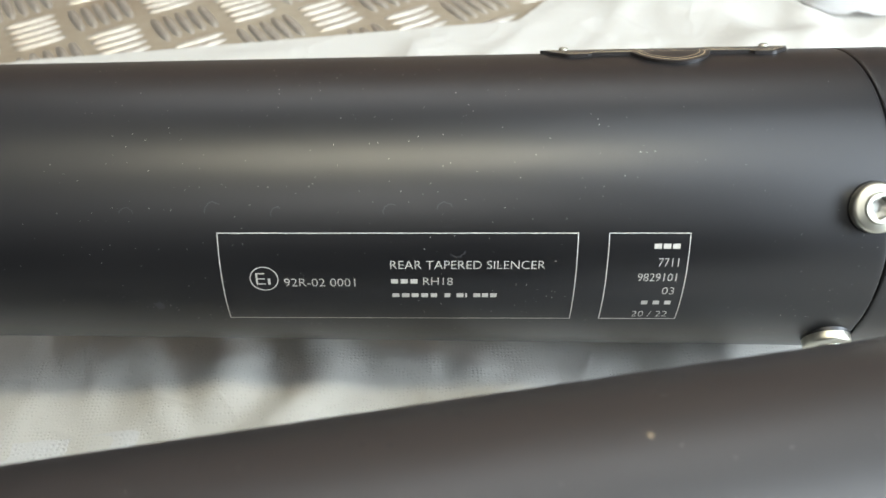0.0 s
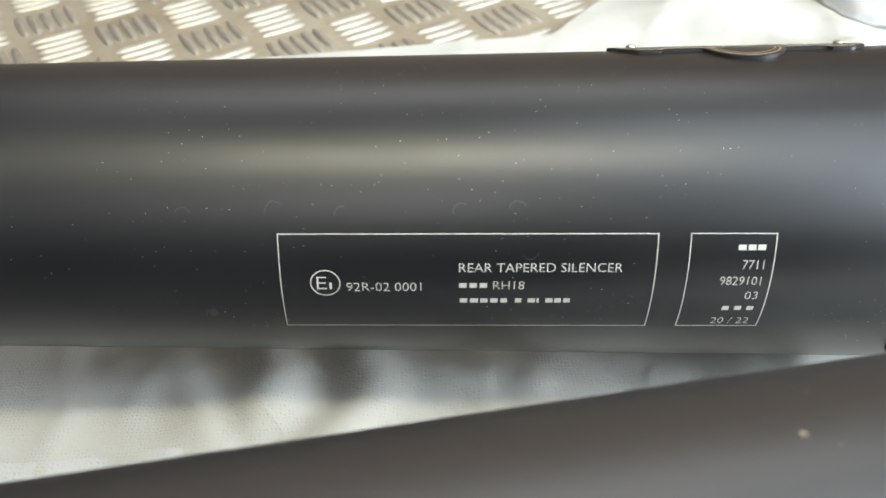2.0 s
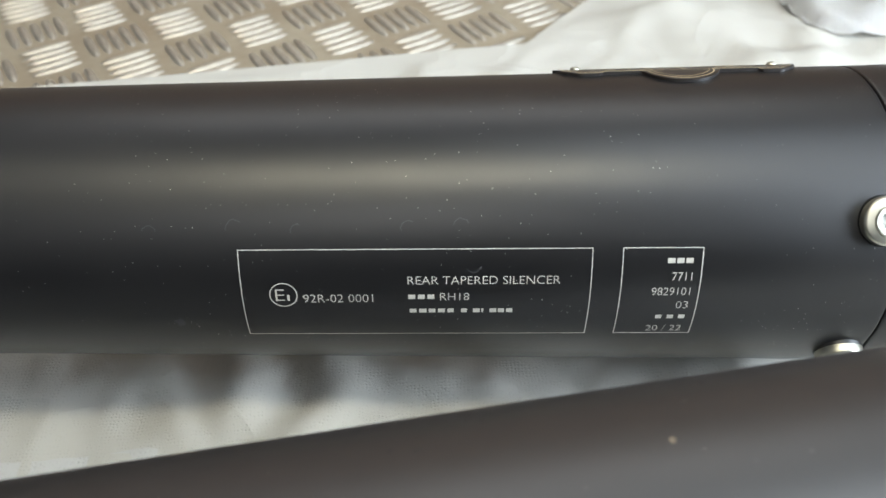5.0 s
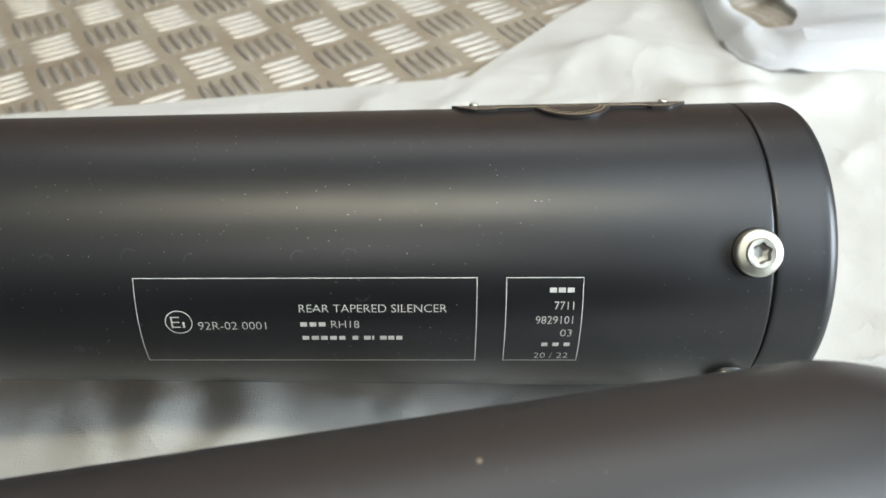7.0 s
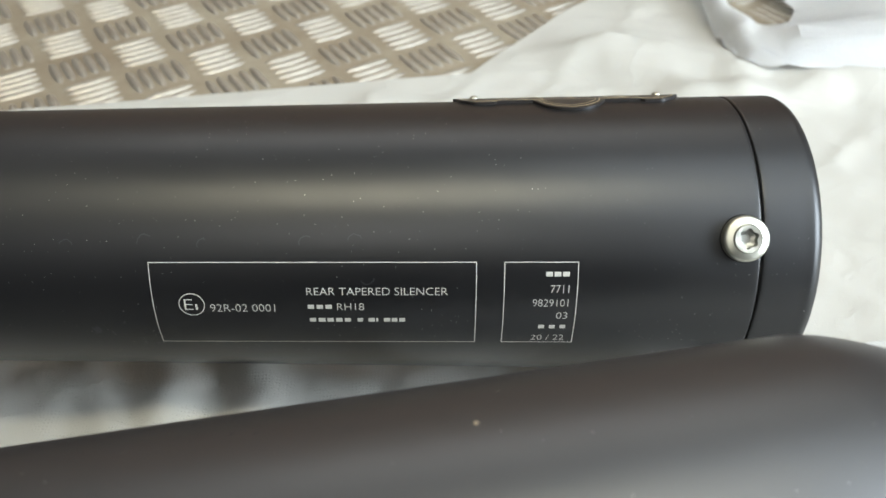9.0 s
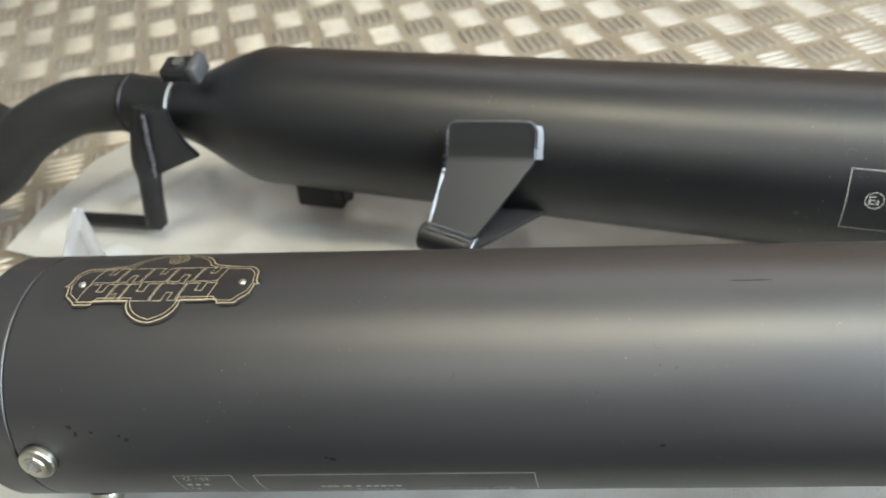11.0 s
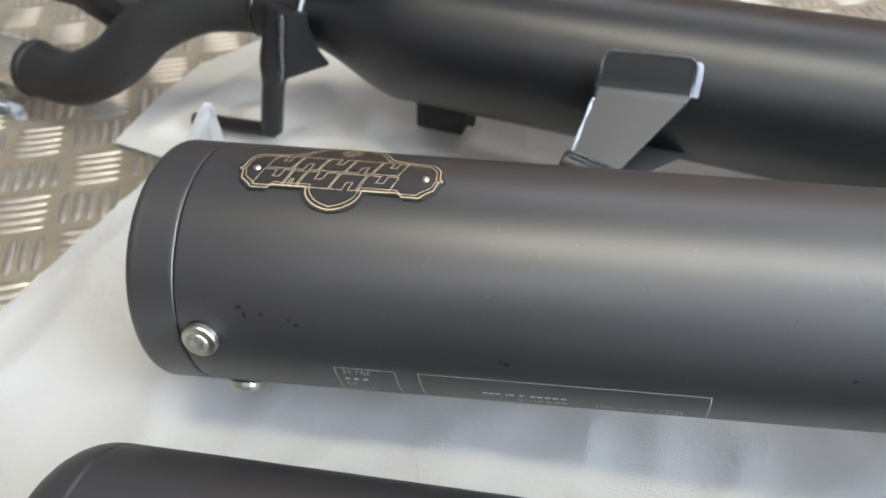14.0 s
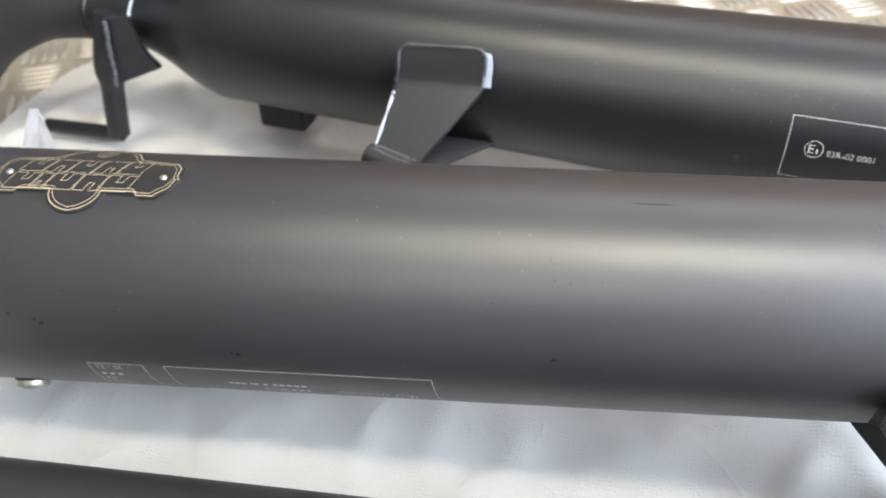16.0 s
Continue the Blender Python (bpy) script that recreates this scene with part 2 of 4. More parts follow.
def tube(pts, radius, n=32, caps=True):
    """A round tube along points; radius may be a function of 0..1."""
    bm = bmesh.new()
    rings = []
    up = Vector((0.1, 1, 0.3)).normalized()
    for i, c in enumerate(pts):
        d = (pts[min(i + 1, len(pts) - 1)] - pts[max(i - 1, 0)]).normalized()
        e = (up - d * up.dot(d)).normalized()
        up = e
        f = d.cross(e)
        r = radius(i / (len(pts) - 1)) if callable(radius) else radius
        rings.append([bm.verts.new(c + r * (math.cos(2 * math.pi * k / n) * e + math.sin(2 * math.pi * k / n) * f)) for k in range(n)])
    for a, b in zip(rings, rings[1:]):
        for k in range(n):
            bm.faces.new((a[k], a[(k + 1) % n], b[(k + 1) % n], b[k]))
    if caps:
        bm.faces.new(rings[0])
        bm.faces.new(rings[-1])
    return bm


def text_shape(body, width, height):
    """Vertices (2D) and faces of a word set in the built-in font, scaled to width and capital height."""
    cu = bpy.data.curves.new("word", "FONT")
    cu.body, cu.size, cu.offset, cu.resolution_u = body, 1.0, -0.012, 3
    ob = bpy.data.objects.new("word", cu)
    scene.collection.objects.link(ob)
    bpy.context.view_layer.update()
    me = bpy.data.meshes.new_from_object(ob.evaluated_get(bpy.context.evaluated_depsgraph_get()))
    vs = [(v.co.x, v.co.y) for v in me.vertices]
    fs = [tuple(p.vertices) for p in me.polygons]
    bpy.data.objects.remove(ob)
    bpy.data.curves.remove(cu)
    bpy.data.meshes.remove(me)
    x0, x1 = min(v[0] for v in vs), max(v[0] for v in vs)
    y0, y1 = min(v[1] for v in vs), max(v[1] for v in vs)
    return [((x - x0) / (x1 - x0) * width, (y - y0) / (y1 - y0) * height) for x, y in vs], fs


def ribbon(bm, pts, width, place, closed=True):
    """A thin line of even width through 2D points, laid on a surface by place(x, y)."""
    n = len(pts)
    inner, outer = [], []
    for i in range(n):
        a = Vector(pts[(i - 1) % n] if closed or i else pts[0])
        b = Vector(pts[i])
        c = Vector(pts[(i + 1) % n] if closed or i < n - 1 else pts[-1])
        d1, d2 = (b - a), (c - b)
        if d1.length < 1e-9:
            d1 = d2
        if d2.length < 1e-9:
            d2 = d1
        n1, n2 = Vector((-d1.y, d1.x)).normalized(), Vector((-d2.y, d2.x)).normalized()
        m = n1 + n2
        m = m / max(0.4, m.dot(n1)) if m.length > 1e-6 else n1
        inner.append(bm.verts.new(place(*(b + m * width / 2))))
        outer.append(bm.verts.new(place(*(b - m * width / 2))))
    for i in range(n if closed else n - 1):
        j = (i + 1) % n
        bm.faces.new((inner[i], inner[j], outer[j], outer[i]))


def densify(pts, step, closed=True):
    res = []
    m = len(pts)
    for i in range(m if closed else m - 1):
        a, b = Vector(pts[i]), Vector(pts[(i + 1) % m])
        k = max(1, int((b - a).length / step))
        res += [tuple(a.lerp(b, j / k)) for j in range(k)]
    if not closed:
        res.append(tuple(pts[-1]))
    return res


# ---- the room ----
def box_wall(name, lo, hi, mat, kind="structure"):
    size = [h - l for l, h in zip(lo, hi)]
    ob = part(name, block(size, [(l + h) / 2 for l, h in zip(lo, hi)], 0), mat, smooth=False)
    return tagged(ob, kind=kind)


FLOOR = -0.003
floor = tagged(box_wall("floor", (-2.0, -1.8, FLOOR - 0.03), (2.0, 2.4, FLOOR), PLATE), "worn aluminium five-bar tread plate floor", "floor")
tagged(box_wall("wall_north", (-2.1, 2.4, FLOOR - 0.03), (2.1, 2.5, 2.4), WOOD), "brown plywood wall lining", "wall")
# south and west walls are out of view, darkened to shape reflections
tagged(box_wall("wall_south", (-2.1, -1.9, FLOOR - 0.03), (2.1, -1.8, 1.35), UNSEEN_DARK_WALL), "unseen wall under the high window, darkened for the silencers' reflections", "wall")
tagged(box_wall("wall_south_side", (-2.1, -1.9, 1.35), (-0.77, -1.8, 2.4), UNSEEN_DARK_WALL), "unseen wall beside the high window, darkened for the silencers' reflections", "wall")
tagged(box_wall("wall_south_post", (0.21, -1.9, 1.35), (2.1, -1.8, 2.4), UNSEEN_DARK_WALL), "unseen wall beside the high window, darkened for the silencers' reflections", "wall")
tagged(box_wall("wall_south_head", (-0.77, -1.9, 2.2), (0.21, -1.8, 2.4), WALL), "plain grey painted wall over the high window", "wall")
tagged(box_wall("wall_west", (-2.1, -1.8, FLOOR - 0.03), (-2.0, 2.4, 2.4), UNSEEN_DARK_WALL), "unseen wall panel, darkened for the silencers' reflections", "wall")
tagged(box_wall("wall_east", (2.0, -0.05, FLOOR - 0.03), (2.1, 2.4, 2.4), WALL), "plain grey painted wall panel beside the doorway", "wall")
tagged(box_wall("wall_east_post", (2.0, -1.8, FLOOR - 0.03), (2.1, -1.65, 2.4), WALL), "narrow grey painted wall beside the doorway", "wall")
tagged(box_wall("wall_east_head", (2.0, -1.65, 2.05), (2.1, -0.05, 2.4), WALL), "plain grey painted wall above doorway", "wall")
for lo, hi in (((-2.1, -1.9, 2.4), (-0.8, 1.52, 2.5)), ((1.75, -1.9, 2.4), (2.1, 1.52, 2.5)), ((-0.8, -1.9, 2.4), (1.75, -1.36, 2.5)), ((-0.8, -1.36, 2.4), (0.34, -0.85, 2.5)), ((-0.8, 0.24, 2.4), (0.37, 0.29, 2.5)), ((-0.8, 1.44, 2.4), (0.37, 1.52, 2.5)), ((0.34, 0.29, 2.4), (0.37, 1.44, 2.5)), ((0.37, 0.66, 2.4), (1.75, 1.52, 2.5)), ((0.34, -1.36, 2.4), (0.37, 0.24, 2.5)), ((-2.1, 1.52, 2.4), (-1.21, 2.5, 2.5)), ((1.41, 1.52, 2.4), (2.1, 2.5, 2.5)), ((-1.21, 2.34, 2.4), (1.41, 2.5, 2.5))):
    tagged(box_wall("ceiling", lo, hi, CEIL), "plain off-white ceiling round the rooflight", "ceiling")

# raised bars of the tread plate: five to a group, groups turned by quarters in turn
PITCH, TURN_U = 0.04557, radians(30.07)
U = Vector((math.cos(TURN_U), math.sin(TURN_U)))
V = Vector((math.sin(TURN_U), -math.cos(TURN_U)))
GROUP0 = Vector((-0.1274, 0.5173))


def bar_ring(n):
    return [(math.copysign(abs(math.cos(2 * math.pi * e / n)) ** 0.75, math.cos(2 * math.pi * e / n)), math.sin(2 * math.pi * e / n)) for e in range(n)]


def tread_bars(near):
    verts, faces = [], []
    ring = bar_ring(12 if near else 6)
    levels = ((1.0, 1.0, 0.0), (0.93, 0.86, 0.34), (0.80, 0.58, 0.76), (0.60, 0.22, 1.0)) if near else ((1.0, 1.0, 0.0), (0.70, 0.40, 1.0))
    n = len(ring)
    rng = random.Random(4 if near else 5)
    for i in range(-85, 86):
        for j in range(-85, 86):
            c = GROUP0 + (U * i + V * j) * PITCH
            if not (-1.97 < c.x < 1.97 and -1.77 < c.y < 2.37) or near != (-1.35 < c.x < 0.95 and -0.5 < c.y < 1.35):
                continue
            along, across = (U, V) if (i + j) % 2 == 0 else (V, U)
            for k in range(5):
                o = c + across * (k - 2) * 0.0086 + along * rng.uniform(-0.0006, 0.0006)
                half, wide, high = 0.0184 + rng.uniform(-0.0006, 0.0006), 0.0037, 0.0019
                base = len(verts)
                for f, g, z in levels:
                    for a, b in ring:
                        q = o + along * (a * half * f) + across * (b * wide * g)
                        verts.append((q.x, q.y, FLOOR - 0.0002 + z * high))
                for lev in range(len(levels) - 1):
                    for e in range(n):
                        p0, p1 = base + lev * n + e, base + lev * n + (e + 1) % n
                        faces.append((p0, p0 + n, p1 + n, p1))
                faces.append(tuple(base + (len(levels) - 1) * n + e for e in reversed(range(n))))
    me = bpy.data.meshes.new("tread_bars")
    me.from_pydata(verts, [], faces)
    me.polygons.foreach_set("use_smooth", [True] * len(faces))
    me.materials.append(BARS)
    ob = new("tread_bars", me)
    ob.parent = floor
    tagged(ob, "rubbed shiny raised bars in crossed groups", kind="stuff")


tread_bars(True)
tread_bars(False)


# ---- silencers ----
class Can:
    """A tapered silencer: x runs along its axis to the rear end at 0, angles turn from straight up to one side."""

    def __init__(self, rear, ahead, r0, slope, side, seam, tail):
        self.r0, self.slope, self.side, self.seam, self.tail = r0, slope, side, seam, tail
        x = Vector(ahead).normalized()
        z = (Vector((0, 0, 1)) - x * x.z).normalized()
        y = z.cross(x)
        m = Matrix((x, y, z)).transposed().to_4x4()
        m.translation = rear
        self.pose = m

    def r(self, s):
        return self.r0 + self.slope * s

    def at(self, s, deg, h=0.0):
        a, r = radians(deg), self.r(s) + h
        return Vector((s, self.side * r * math.sin(a), r * math.cos(a)))

    def seat(self, s, deg, h=0.0):
        """Pose on the surface: z outwards, x along the axis."""
        z = Vector((0, self.side * math.sin(radians(deg)), math.cos(radians(deg))))
        x = Vector((1, 0, 0))
        m = Matrix((x, z.cross(x), z)).transposed().to_4x4()
        m.translation = self.at(s, deg, h)
        return m


def body_profile(can, length, neck_r, neck_at):
    j = -can.seam
    p = [(j - 0.0002, can.r(j) - 0.0012), (j - 0.0003, can.r(j) - 0.0005), (j - 0.0007, can.r(j) - 0.0001), (j - 0.0012, can.r(j - 0.0012)), (j - 0.0026, can.r(j - 0.0026))]
    k = 24
    for i in range(1, k + 1):
        s = j - 0.0016 - (length + j - 0.0016) * i / k
        p.append((s, can.r(s)))
    r1 = can.r(-length)
    for i in range(1, 19):
        t = i / 18
        e = 0.5 - 0.5 * math.cos(math.pi * t ** 0.94)
        p.append((-length - (neck_at - length) * t, r1 + (neck_r - r1) * (0.35 * t + 0.65 * e)))
    return p


def cap_profile(can):
    j, e = -can.seam, can.tail
    r = can.r(e)
    p = [(j + 0.0002, can.r(j) - 0.0012), (j + 0.0003, can.r(j) - 0.0005), (j + 0.0006, can.r(j) - 0.0001), (j + 0.0010, can.r(j + 0.0010)), (j + 0.0024, can.r(j + 0.0024)), (e - 0.0075, can.r(e - 0.0075)), (e - 0.0055, can.r(e - 0.0055))]
    for i in range(9):
        a = math.pi / 2 * i / 8
        p.append((e - 0.0045 + 0.0045 * math.sin(a), r - 0.0045 + 0.0045 * math.cos(a)))
    p += [(e, r - 0.009), (e - 0.003, r - 0.013), (e - 0.012, r - 0.017), (e - 0.03, r - 0.019), (e - 0.06, r - 0.02)]
    return p


def torx_bolt(can, s, deg, parent, turn=0.0):
    """Flanged button-head screw with a six-lobe recess, seated on a washer face."""
    n = 48
    prof = [(0.0081, -0.0015), (0.0082, 0.0004), (0.0082, 0.0028), (0.0081, 0.0034), (0.0077, 0.0039), (0.0072, 0.0041), (0.0056, 0.0044), (0.0052, 0.0045), (0.0051, 0.0050), (0.0048, 0.0053), (0.0043, 0.0053)]
    bm = bmesh.new()
    rings = []
    for r, z in prof:
        rings.append([bm.verts.new((r * math.cos(2 * math.pi * k / n), r * math.sin(2 * math.pi * k / n), z)) for k in range(n)])
    for z, g in ((0.0052, 1.0), (0.0026, 0.95), (0.0021, 0.5)):
        rings.append([bm.verts.new(((0.0034 + 0.00036 * math.cos(6 * 2 * math.pi * k / n)) * g * math.cos(2 * math.pi * k / n + turn),
                                    (0.0034 + 0.00036 * math.cos(6 * 2 * math.pi * k / n)) * g * math.sin(2 * math.pi * k / n + turn), z)) for k in range(n)])
    head = len(prof)
    for a, b in zip(rings[:head + 1], rings[1:head + 1]):
        for k in range(n):
            bm.faces.new((a[k], a[(k + 1) % n], b[(k + 1) % n], b[k]))
    pit = bmesh.new()
    pit_rings = [[pit.verts.new(v.co) for v in ring] for ring in rings[head:]]
    for a, b in zip(pit_rings, pit_rings[1:]):
        for k in range(n):
            pit.faces.new((a[k], a[(k + 1) % n], b[(k + 1) % n], b[k]))
    pit.faces.new(pit_rings[-1])
    bmesh.ops.delete(bm, geom=[v for ring in rings[head + 1:] for v in ring], context="VERTS")
    for b in (bm, pit):
        bmesh.ops.transform(b, matrix=can.seat(s, deg), verts=b.verts)
    bolt = part("bolt", bm, ZINC, parent, "zinc-plated flanged screw with six-lobe recess")
    part("recess", pit, RECESS, bolt, "dull six-lobe recess", smooth=False)
    wash = bmesh.new()
    bmesh.ops.create_cone(wash, cap_ends=True, segments=40, radius1=0.0086, radius2=0.0083, depth=0.0016)
    bmesh.ops.transform(wash, matrix=can.seat(s, deg, -0.0002), verts=wash.verts)
    part("washer", wash, COAT_PLAIN, bolt, "black washer under the screw")


def label_marks(can, top_deg, flip, parent, s_rear, k):
    """The engraved data fields: frames, approval mark and lines of text. flip: text stands the other way up."""
    high = 0.0351

    def place_h(s, w, h=0.00012):
        s = s_rear + k * (s + 0.0850)
        deg = top_deg + math.degrees(k * ((high - w) if flip else w) / can.r(s))
        return can.at(s, deg, h)

    def field(name, s0, s1):
        bm = bmesh.new()
        ribbon(bm, densify([(s0, 0), (s1, 0), (s1, high), (s0, high)], 0.002), 0.00032, place_h)
        return part(name, bm, ENGRAVED, parent, "thin engraved frame around data")

    def word(owner, body, s, w, width, cap=0.0030, right=False):
        vs, fs = text_shape(body, width, cap)
        bm = bmesh.new()
        s0 = s - width if right else s
        bv = [bm.verts.new(place_h(s0 + x, w - y)) for x, y in vs]
        for f in fs:
            if len(set(f)) > 2:
                try:
                    bm.faces.new([bv[n] for n in f])
                except ValueError:
                    pass
        part("text", bm, ENGRAVED, owner, "engraved text " + body.lower(), smooth=False)

    def bar(owner, s, w, width, cap=0.0028):
        bm = bmesh.new()
        ribbon(bm, densify([(s + 0.0002, w - cap / 2), (s + width, w - cap / 2)], 0.002, False), cap * 0.62, place_h, False)
        part("mark", bm, ENGRAVED, owner, "engraved maker's mark")

    big = field("data_field", -0.2372, -0.1211)
    word(big, "REAR TAPERED SILENCER", -0.1818, 0.0125, 0.0505)
    for n in range(3):
        bar(big, -0.1819 + n * 0.0032, 0.0187, 0.0025)
    word(big, "RH18", -0.1711, 0.0188, 0.0097)
    for n, wd in enumerate((0.0025, 0.0027, 0.0025, 0.0025, 0.0023)):
        bar(big, -0.1816 + n * 0.0032, 0.0246, wd)
    bar(big, -0.1642, 0.0246, 0.0021)
    for n, wd in enumerate((0.0025, 0.0009, 0.0025, 0.0023, 0.0023)):
        bar(big, -0.1602 + n * 0.0028, 0.0246, wd)
    word(big, "92R-02 0001", -0.2169, 0.0194, 0.0234, 0.0032)
    word(big, "E", -0.2261, 0.0186, 0.0031, 0.0045)
    word(big, "1", -0.2222, 0.0186, 0.0008, 0.0024)
    ring = bmesh.new()
    ribbon(ring, [(-0.2234 + 0.00455 * math.cos(2 * math.pi * n / 48), 0.0164 + 0.00455 * math.sin(2 * math.pi * n / 48)) for n in range(48)], 0.00036, place_h)
    part("ring", ring, ENGRAVED, big, "engraved ring of approval mark")

    small = field("code_field", -0.1111, -0.0850)
    for n in range(3):
        bar(small, -0.0966 + n * 0.0030, 0.0058, 0.0026)
    word(small, "7711", -0.0879, 0.0116, 0.0066, right=True)
    word(small, "9829101", -0.0879, 0.0172, 0.0128, right=True)
    word(small, "03", -0.0879, 0.0227, 0.0040, right=True)
    for n in range(3):
        bar(small, -0.0982 + n * 0.0039, 0.0279, 0.0023)
    word(small, "20 / 22", -0.0882, 0.0338, 0.0121, right=True)


def half_badge():
    """Right half of the badge outline, from the top centre down to the bottom tip."""
    p = [(0.0, 0.0275)]
    for k in range(1, 7):
        a = radians(90 - 13 * k)
        p.append((0.0215 * math.cos(a), 0.0135 + 0.0140 * math.sin(a)))
    p += [(0.0240, 0.0146), (0.0340, 0.0128), (0.0420, 0.0122), (0.0452, 0.0085), (0.0460, 0.0022), (0.0476, 0.0), (0.0458, -0.0024), (0.0446, -0.0078), (0.0402, -0.0112),
          (0.0392, -0.0126), (0.0312, -0.0126), (0.0304, -0.0106), (0.0138, -0.0106)]
    for k in range(1, 7):
        a = radians(15 * k)
        p.append((0.0138 * math.cos(a), -0.0112 - 0.0104 * math.sin(a)))
    return p


def badge(can, s_mid, deg_mid, parent, k):
    right = half_badge()
    outline = right + [(-x, y) for x, y in reversed(right[1:-1])]
    outline = densify(outline, 0.0018)

    def place_h(h):
        return lambda p, q: can.at(s_mid - k * p, deg_mid - math.degrees(k * q / can.r(s_mid)), h)

    # curved plate: a fan of strips across, so that it hugs the can
    bm = bmesh.new()
    nx = 64
    xs = [-0.0474 + 0.0948 * n / nx for n in range(nx + 1)]

    def span(x):
        ys = []
        m = len(outline)
        for i in range(m):
            (x0, y0), (x1, y1) = outline[i], outline[(i + 1) % m]
            if (x0 <= x < x1) or (x1 <= x < x0):
                ys.append(y0 + (y1 - y0) * (x - x0) / (x1 - x0))
        return (min(ys), max(ys)) if ys else (-0.0003, 0.0003)

    cols = []
    for x in xs:
        lo, hi = span(min(max(x, -0.0472), 0.0472))
        rows_hi = [bm.verts.new(place_h(0.0011)(x, lo + (hi - lo) * j / 8)) for j in range(9)]
        cols.append((rows_hi, bm.verts.new(place_h(-0.0004)(x, lo)), bm.verts.new(place_h(-0.0004)(x, hi))))
    for (a, al, ah), (b, bl, bh) in zip(cols, cols[1:]):
        for j in range(8):
            bm.faces.new((a[j], b[j], b[j + 1], a[j + 1]))
        bm.faces.new((al, bl, b[0], a[0]))
        bm.faces.new((ah, a[8], b[8], bh))
    plate = part("badge", bm, BADGE, parent, "black shield badge with brass line engraving")

    def line(pts, width=0.00036, closed=True):
        b2 = bmesh.new()
        ribbon(b2, densify(pts, 0.0015, closed), width, place_h(0.00122), closed)
        part("engraved_line", b2, GOLD, plate)

    def inset(pts, f):
        return [(x - math.copysign(min(abs(x), f), x), y - math.copysign(min(abs(y + 0.001), f), y + 0.001)) for x, y in pts]

    full = right + [(-x, y) for x, y in reversed(right[1:-1])]
    line(inset(full, 0.0012), 0.0005)
    line(inset(full, 0.0026), 0.0003)
    # slanted notched blocks in two rows stand for the maker's wording
    def slanted(x, y, w, h, notch, above):
        sl = 0.28 * h
        a, b2 = notch - 0.12, notch + 0.12
        low = [(0, 0), (1, 0), (1, 1), (b2, 1), (b2, 0.55), (a, 0.55), (a, 1), (0, 1)]
        pts = low if above else [(u, 1 - v) for u, v in low]
        line([(x + u * w + sl * v, y + v * h) for u, v in pts], 0.00030)

    rng = random.Random(5)
    for y, h, x, ws in ((0.0012, 0.0100, -0.0345, (0.0125, 0.0120, 0.0125, 0.0125, 0.0120)), (-0.0098, 0.0098, -0.0375, (0.0140, 0.0065, 0.0150, 0.0125, 0.0145))):
        for n, w in enumerate(ws):
            slanted(x, y, w - 0.0008, h, rng.uniform(0.4, 0.6), n % 2 == 0)
            x += w
    for rad in (0.0044, 0.0028):
        line([(rad * math.cos(2 * math.pi * n / 32), 0.0200 + rad * math.sin(2 * math.pi * n / 32)) for n in range(32)], 0.00036)
    line([(-0.0028, 0.0200), (0.0028, 0.0200)], 0.0003, False)
    line([(0.0, 0.0172), (0.0, 0.0228)], 0.0003, False)
    for p in (-0.0386, 0.0386):
        bm = bmesh.new()
        bmesh.ops.create_uvsphere(bm, u_segments=20, v_segments=10, radius=0.0018)
        bmesh.ops.scale(bm, vec=(1, 1, 0.6), verts=bm.verts)
        bmesh.ops.transform(bm, matrix=can.seat(s_mid - k * p, deg_mid, 0.0012), verts=bm.verts)
        part("rivet", bm, ZINC, plate, "small bright rivet")


def weld_bead(pts, r, seed):
    rng = random.Random(seed)
    bm = bmesh.new()
    for p in pts:
        q = bmesh.ops.create_icosphere(bm, subdivisions=1, radius=r * rng.uniform(0.8, 1.2))["verts"]
        bmesh.ops.translate(bm, vec=Vector(p) + Vector((rng.uniform(-1, 1), rng.uniform(-1, 1), rng.uniform(-1, 1))) * r * 0.25, verts=q)
    return bm


